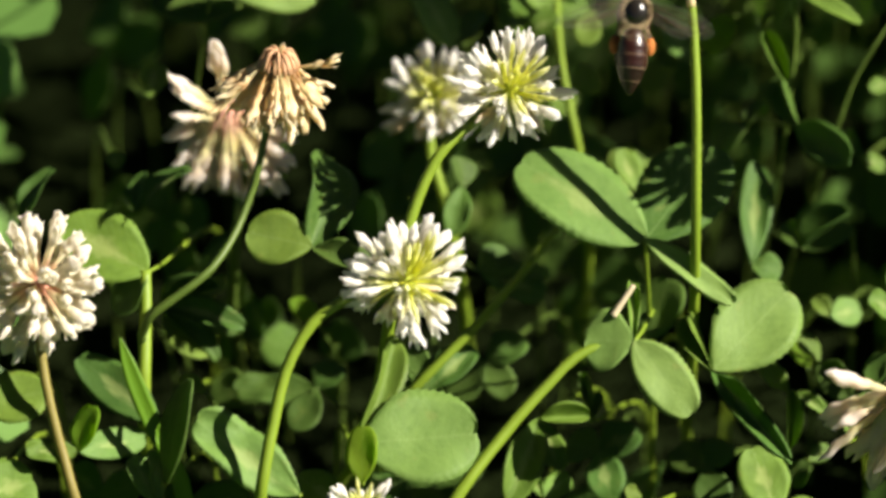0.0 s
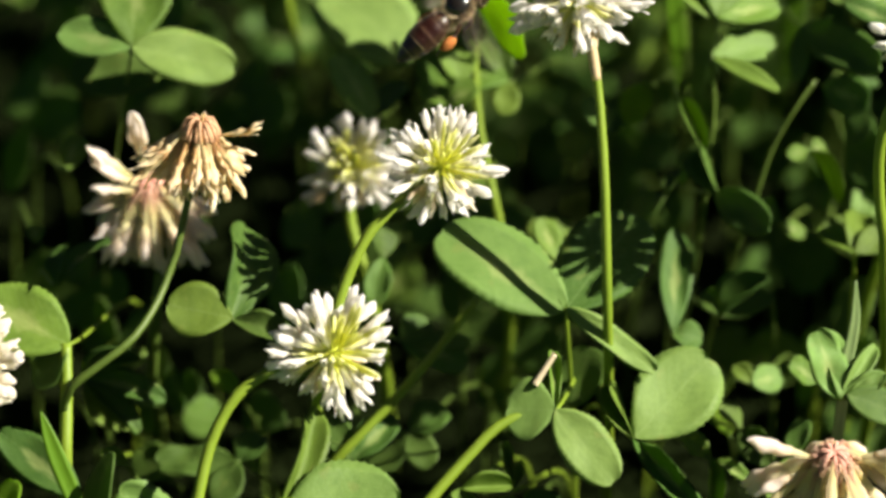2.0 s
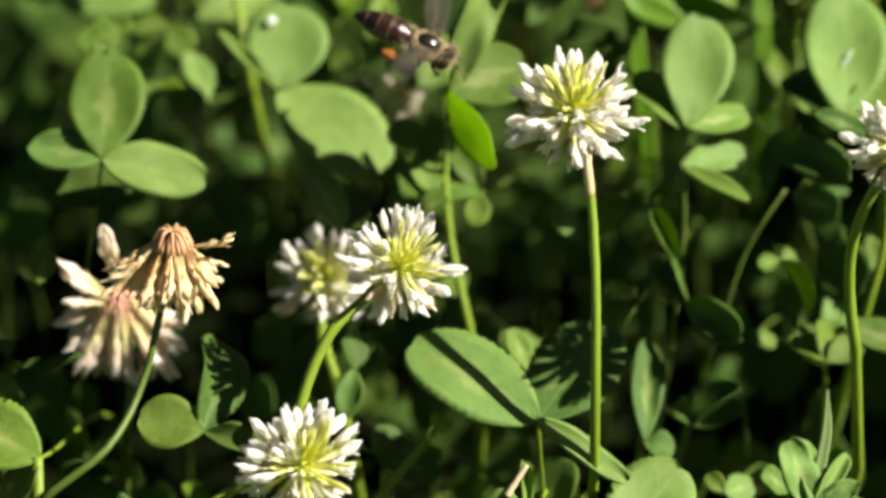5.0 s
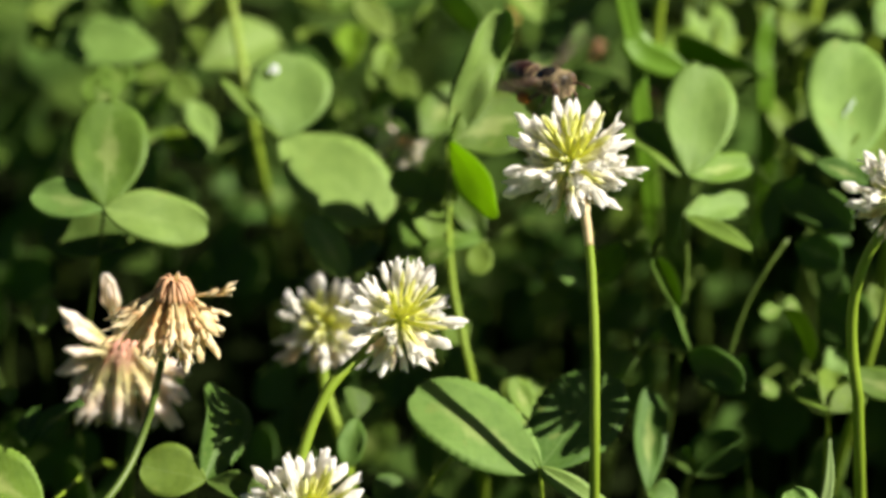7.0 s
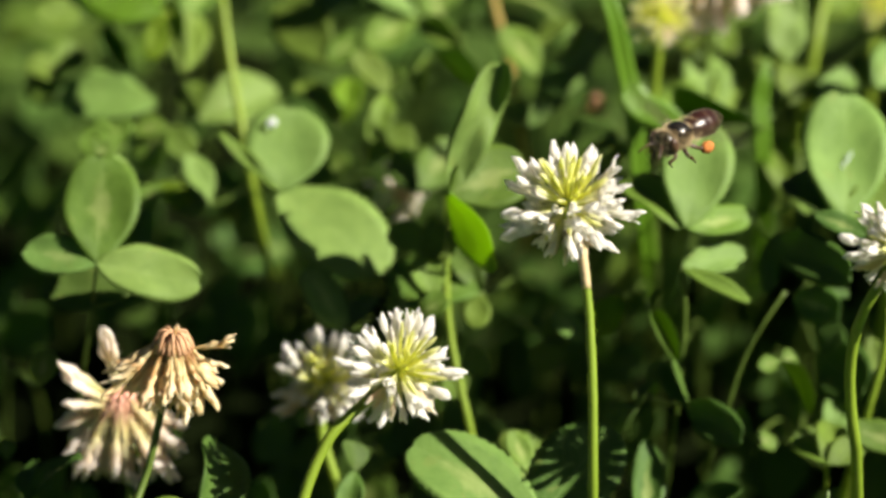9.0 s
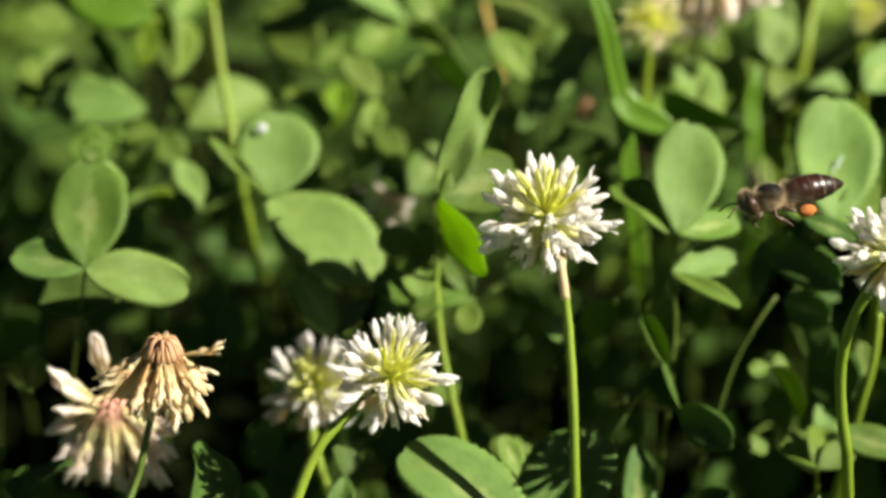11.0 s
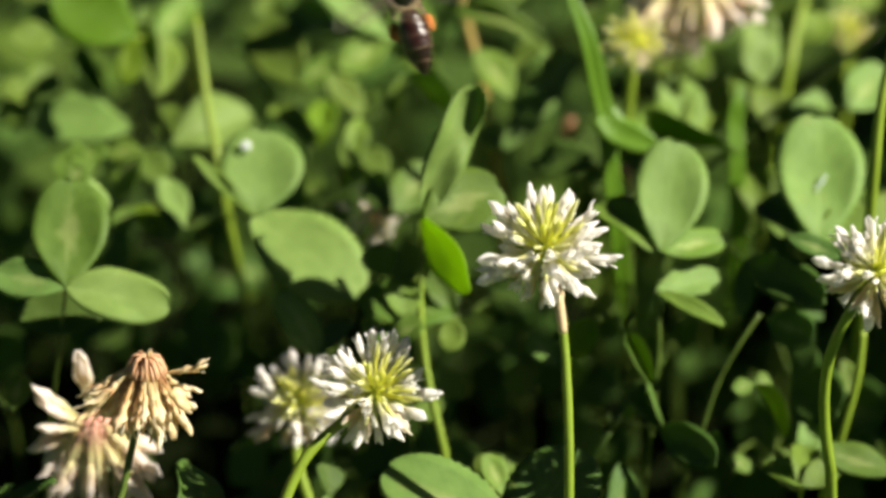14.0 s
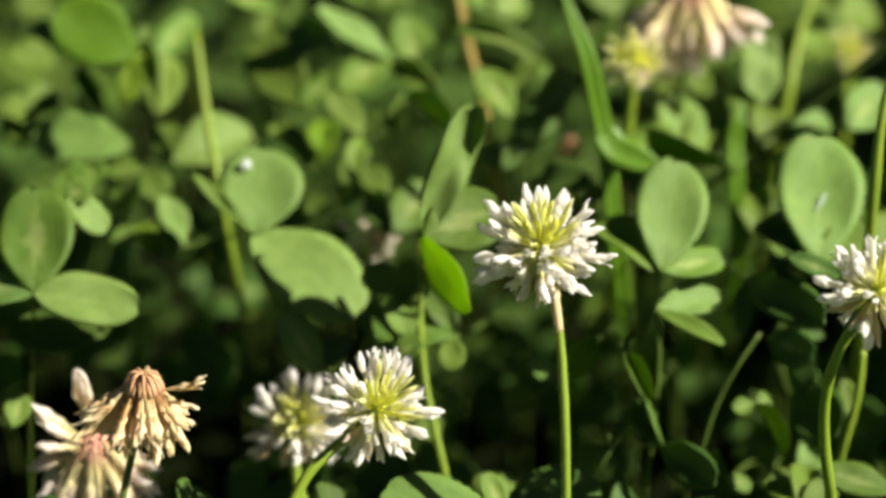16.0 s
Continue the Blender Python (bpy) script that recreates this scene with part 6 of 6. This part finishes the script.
            for q in (-0.75, 0.1, 0.6):
                add("vein", tube([Vector((s * 0.2, q * 0.3, 0.03)) * u, Vector((s * length * 0.5, q * wide * 0.42 - 0.06 * length, 0.04)) * u, Vector((s * length * 0.9, q * wide * 0.2 - 0.11 * length, 0.03)) * u], (0.06 * u, 0.04 * u, 0.03 * u), 5, 7), BEE_LEG, wing)
            wings.append((wing, s, pivot))
    return bee, wings


bee, bee_wings = make_bee()


# ---- what moves ----
def sway(plant, rows):
    """A plant tilts about its foot in the wind: rows of seconds and degrees to the side and away."""
    foot = plant.matrix_basis.copy()
    walk(plant, [(t, foot @ pose(0, 0, 0, away, side, 0)) for t, side, away in rows])


def motions():
    walk(bee, [
        (0, pose(0.0099, -0.0111, 0.0836, 56.6, 3.8, -1.2)),
        (0.5, pose(0.0077, -0.0159, 0.0895, 55.6, 14.1, -9.6)),
        (1, pose(0.0075, -0.0146, 0.0918, 51.2, 26.8, -21.5)),
        (1.5, pose(0.0052, -0.0141, 0.0929, 52.4, 21.8, -19.8)),
        (2, pose(-0.0019, -0.0063, 0.0915, 39.9, 28.9, -42.1)),
        (2.5, pose(-0.0033, 0.0047, 0.0876, 9.5, 8.0, -80.7)),
        (3, pose(0.0007, 0.0066, 0.0888, 8.9, 6.0, -81.3)),
        (3.5, pose(0.0016, 0.0106, 0.0888, 7.8, 5.0, -82.6)),
        (4, pose(-0.0108, -0.0035, 0.0992, 2.4, 4.0, -87.8)),
        (4.5, pose(-0.0101, -0.0024, 0.1013, 5.1, 6.5, -160.5)),
        (4.7, pose(-0.0024, -0.0010, 0.0983, -8.0, 0.0, -106.0)),
        (5.2, pose(-0.0020, 0.0222, 0.0874, -25.5, 17.4, -113.7)),
        (6.2, pose(0.0102, 0.0150, 0.0914, 12.5, 15.2, -127.9)),
        (6.8, pose(0.0110, 0.0105, 0.0958, 19.4, 16.4, -132.5)),
        (7, pose(0.0129, 0.0100, 0.0949, 14.9, 14.1, -141.0)),
        (7.5, pose(0.0160, 0.0103, 0.0955, 14.0, 8.8, -157.2)),
        (8, pose(0.0209, 0.0100, 0.0984, -3.0, -4.5, 163.0)),
        (8.5, pose(0.0214, 0.0064, 0.0959, 8.0, -3.8, 160.0)),
        (9, pose(0.0289, 0.0026, 0.0985, 6.3, -2.0, 143.2)),
        (9.2, pose(0.0288, 0.0018, 0.0971, -6.9, 4.0, 120.0)),
        (10.2, pose(0.0368, -0.0012, 0.0920, 2.0, 10.0, 112.0)),
        (11.3, pose(0.0418, -0.0007, 0.0930, -4.0, 12.0, 108.0)),
        (11.5, pose(0.0368, 0.0016, 0.0970, 7.1, 10.0, 102.0)),
        (12, pose(0.0244, 0.0044, 0.1021, 31.0, -10.0, 66.0)),
        (12.5, pose(0.0226, 0.0037, 0.1008, 44.9, -13.0, 38.5)),
        (13, pose(0.0226, 0.0040, 0.1106, 53.4, -16.0, 23.7)),
        (13.5, pose(0.0120, 0.0017, 0.1132, 56.6, -17.0, 17.2)),
        (13.8, pose(0.0060, 0.0016, 0.1197, 58.1, -17.1, 13.7)),
        (14, pose(-0.0018, 0.0024, 0.1211, 59.5, -12.3, 9.5)),
        (14.5, pose(-0.0165, 0.0113, 0.1366, 58.2, -17.2, 13.7)),
        (16, pose(-0.0303, 0.0201, 0.1525, 58.3, -17.3, 13.7)),
    ])
    sway(tall, [
        (0.0, 0.22, -0.36), (0.5, 0.07, -0.19), (1.0, -0.18, 0.47), (1.5, -0.62, -0.74), (2.0, -0.93, 0.17), (2.5, 0.45, 0.16),
        (3.0, 0.73, -0.05), (3.5, -0.68, -0.05), (4.0, -0.25, -0.64), (4.5, 1.10, 0.78), (7.0, 0.75, 0.96), (7.5, -0.09, -0.07),
        (8.0, 0.00, 0.00), (8.5, 0.89, 0.73), (9.0, 0.75, -0.26), (11.5, -0.36, 0.60), (12.0, -0.08, 0.30), (12.5, -1.45, 2.50),
        (13.0, -1.23, -0.21), (13.5, 0.73, -0.34), (14.0, 0.87, 2.44), (14.5, 0.08, -1.62), (15.0, -0.33, 1.71), (15.5, 0.91, 0.14),
        (16.0, 0.59, -0.11),
    ])
    sway(middle, [
        (0.0, 0.55, 0.00), (0.5, 1.36, -0.70), (1.0, 1.03, 0.90), (1.5, 1.99, -0.58), (2.0, 1.71, 0.71), (2.5, 2.23, 0.54),
        (3.0, 0.43, -0.38), (3.5, 0.09, -1.61), (4.0, 0.88, -0.47), (4.5, 0.67, -0.62), (7.0, 0.34, 0.02), (7.5, 0.60, -1.36),
        (8.0, 0.97, 0.40), (8.5, 0.65, -0.93), (9.0, 0.45, -0.30), (11.5, 0.69, -0.27), (12.0, 0.85, -0.53), (12.5, 0.39, -0.67),
        (13.0, 1.18, 0.03), (13.5, 0.23, -0.75), (14.0, 0.57, -0.72), (14.5, 0.81, -0.24), (15.0, 0.59, -0.87), (15.5, 0.71, -0.37),
        (16.0, 0.75, -0.89),
    ])
    sway(front, [
        (0.0, 0.50, 0.00), (0.5, 1.90, 3.25), (1.0, 2.05, 4.37), (1.5, 0.57, 2.39), (2.0, 0.98, -0.13), (2.5, 0.49, 1.76),
        (3.0, 2.02, 3.20), (3.5, 1.16, 3.24), (4.0, 0.91, 1.05), (4.5, 0.76, 0.36), (16.0, 0.76, 0.36),
    ])
    sway(spent, [
        (0.0, 0.00, 0.00), (0.5, 0.31, -0.57), (1.0, 0.06, -0.36), (1.5, 0.26, -0.67), (2.0, 0.15, -0.69), (2.5, 0.30, -1.07),
        (3.0, 0.08, -0.69), (3.5, 0.31, -0.99), (4.0, 0.24, -1.13), (4.5, 0.30, -0.98), (7.0, 0.22, -0.83), (7.5, 0.24, -0.84),
        (8.0, 0.25, -1.00), (8.5, 0.22, -0.62), (9.0, 0.32, -1.03), (11.5, 0.17, -0.78), (12.0, 0.14, -1.21), (12.5, 0.14, -0.74),
        (13.0, 0.24, -0.92), (13.5, 0.13, -1.09), (14.0, 0.23, -0.81), (14.5, 0.10, -1.37), (15.0, 0.04, -0.25), (15.5, 0.34, -1.31),
        (16.0, -0.00, -0.99),
    ])
    sway(tri, [
        (0.0, 0.54, -0.42), (7.0, 0.54, -0.42), (7.5, -0.02, -0.05), (8.0, -0.94, 0.35), (8.5, -0.49, 0.16), (9.0, 0.00, 0.00),
        (11.5, -0.26, -0.06), (12.0, -0.15, 0.43), (12.5, -0.81, 0.16), (13.0, -0.32, 0.48), (13.5, -0.27, 0.10), (14.0, -0.54, 0.01),
        (14.5, -0.37, 0.14), (15.0, -0.58, 0.45), (15.5, -2.15, -1.35), (16.0, -3.91, -1.90),
    ])
    # the wing beat, three rows to a stroke
    for wing, s, pivot in bee_wings:
        rows = []
        for k in range(481):
            beat = 46 * math.sin(k * 2 * math.pi / 3)
            rows.append((k / 30, pivot @ pose(0, 0, 0, 0, -s * (beat + 8), -s * 12)))
        walk(wing, rows)


motions()
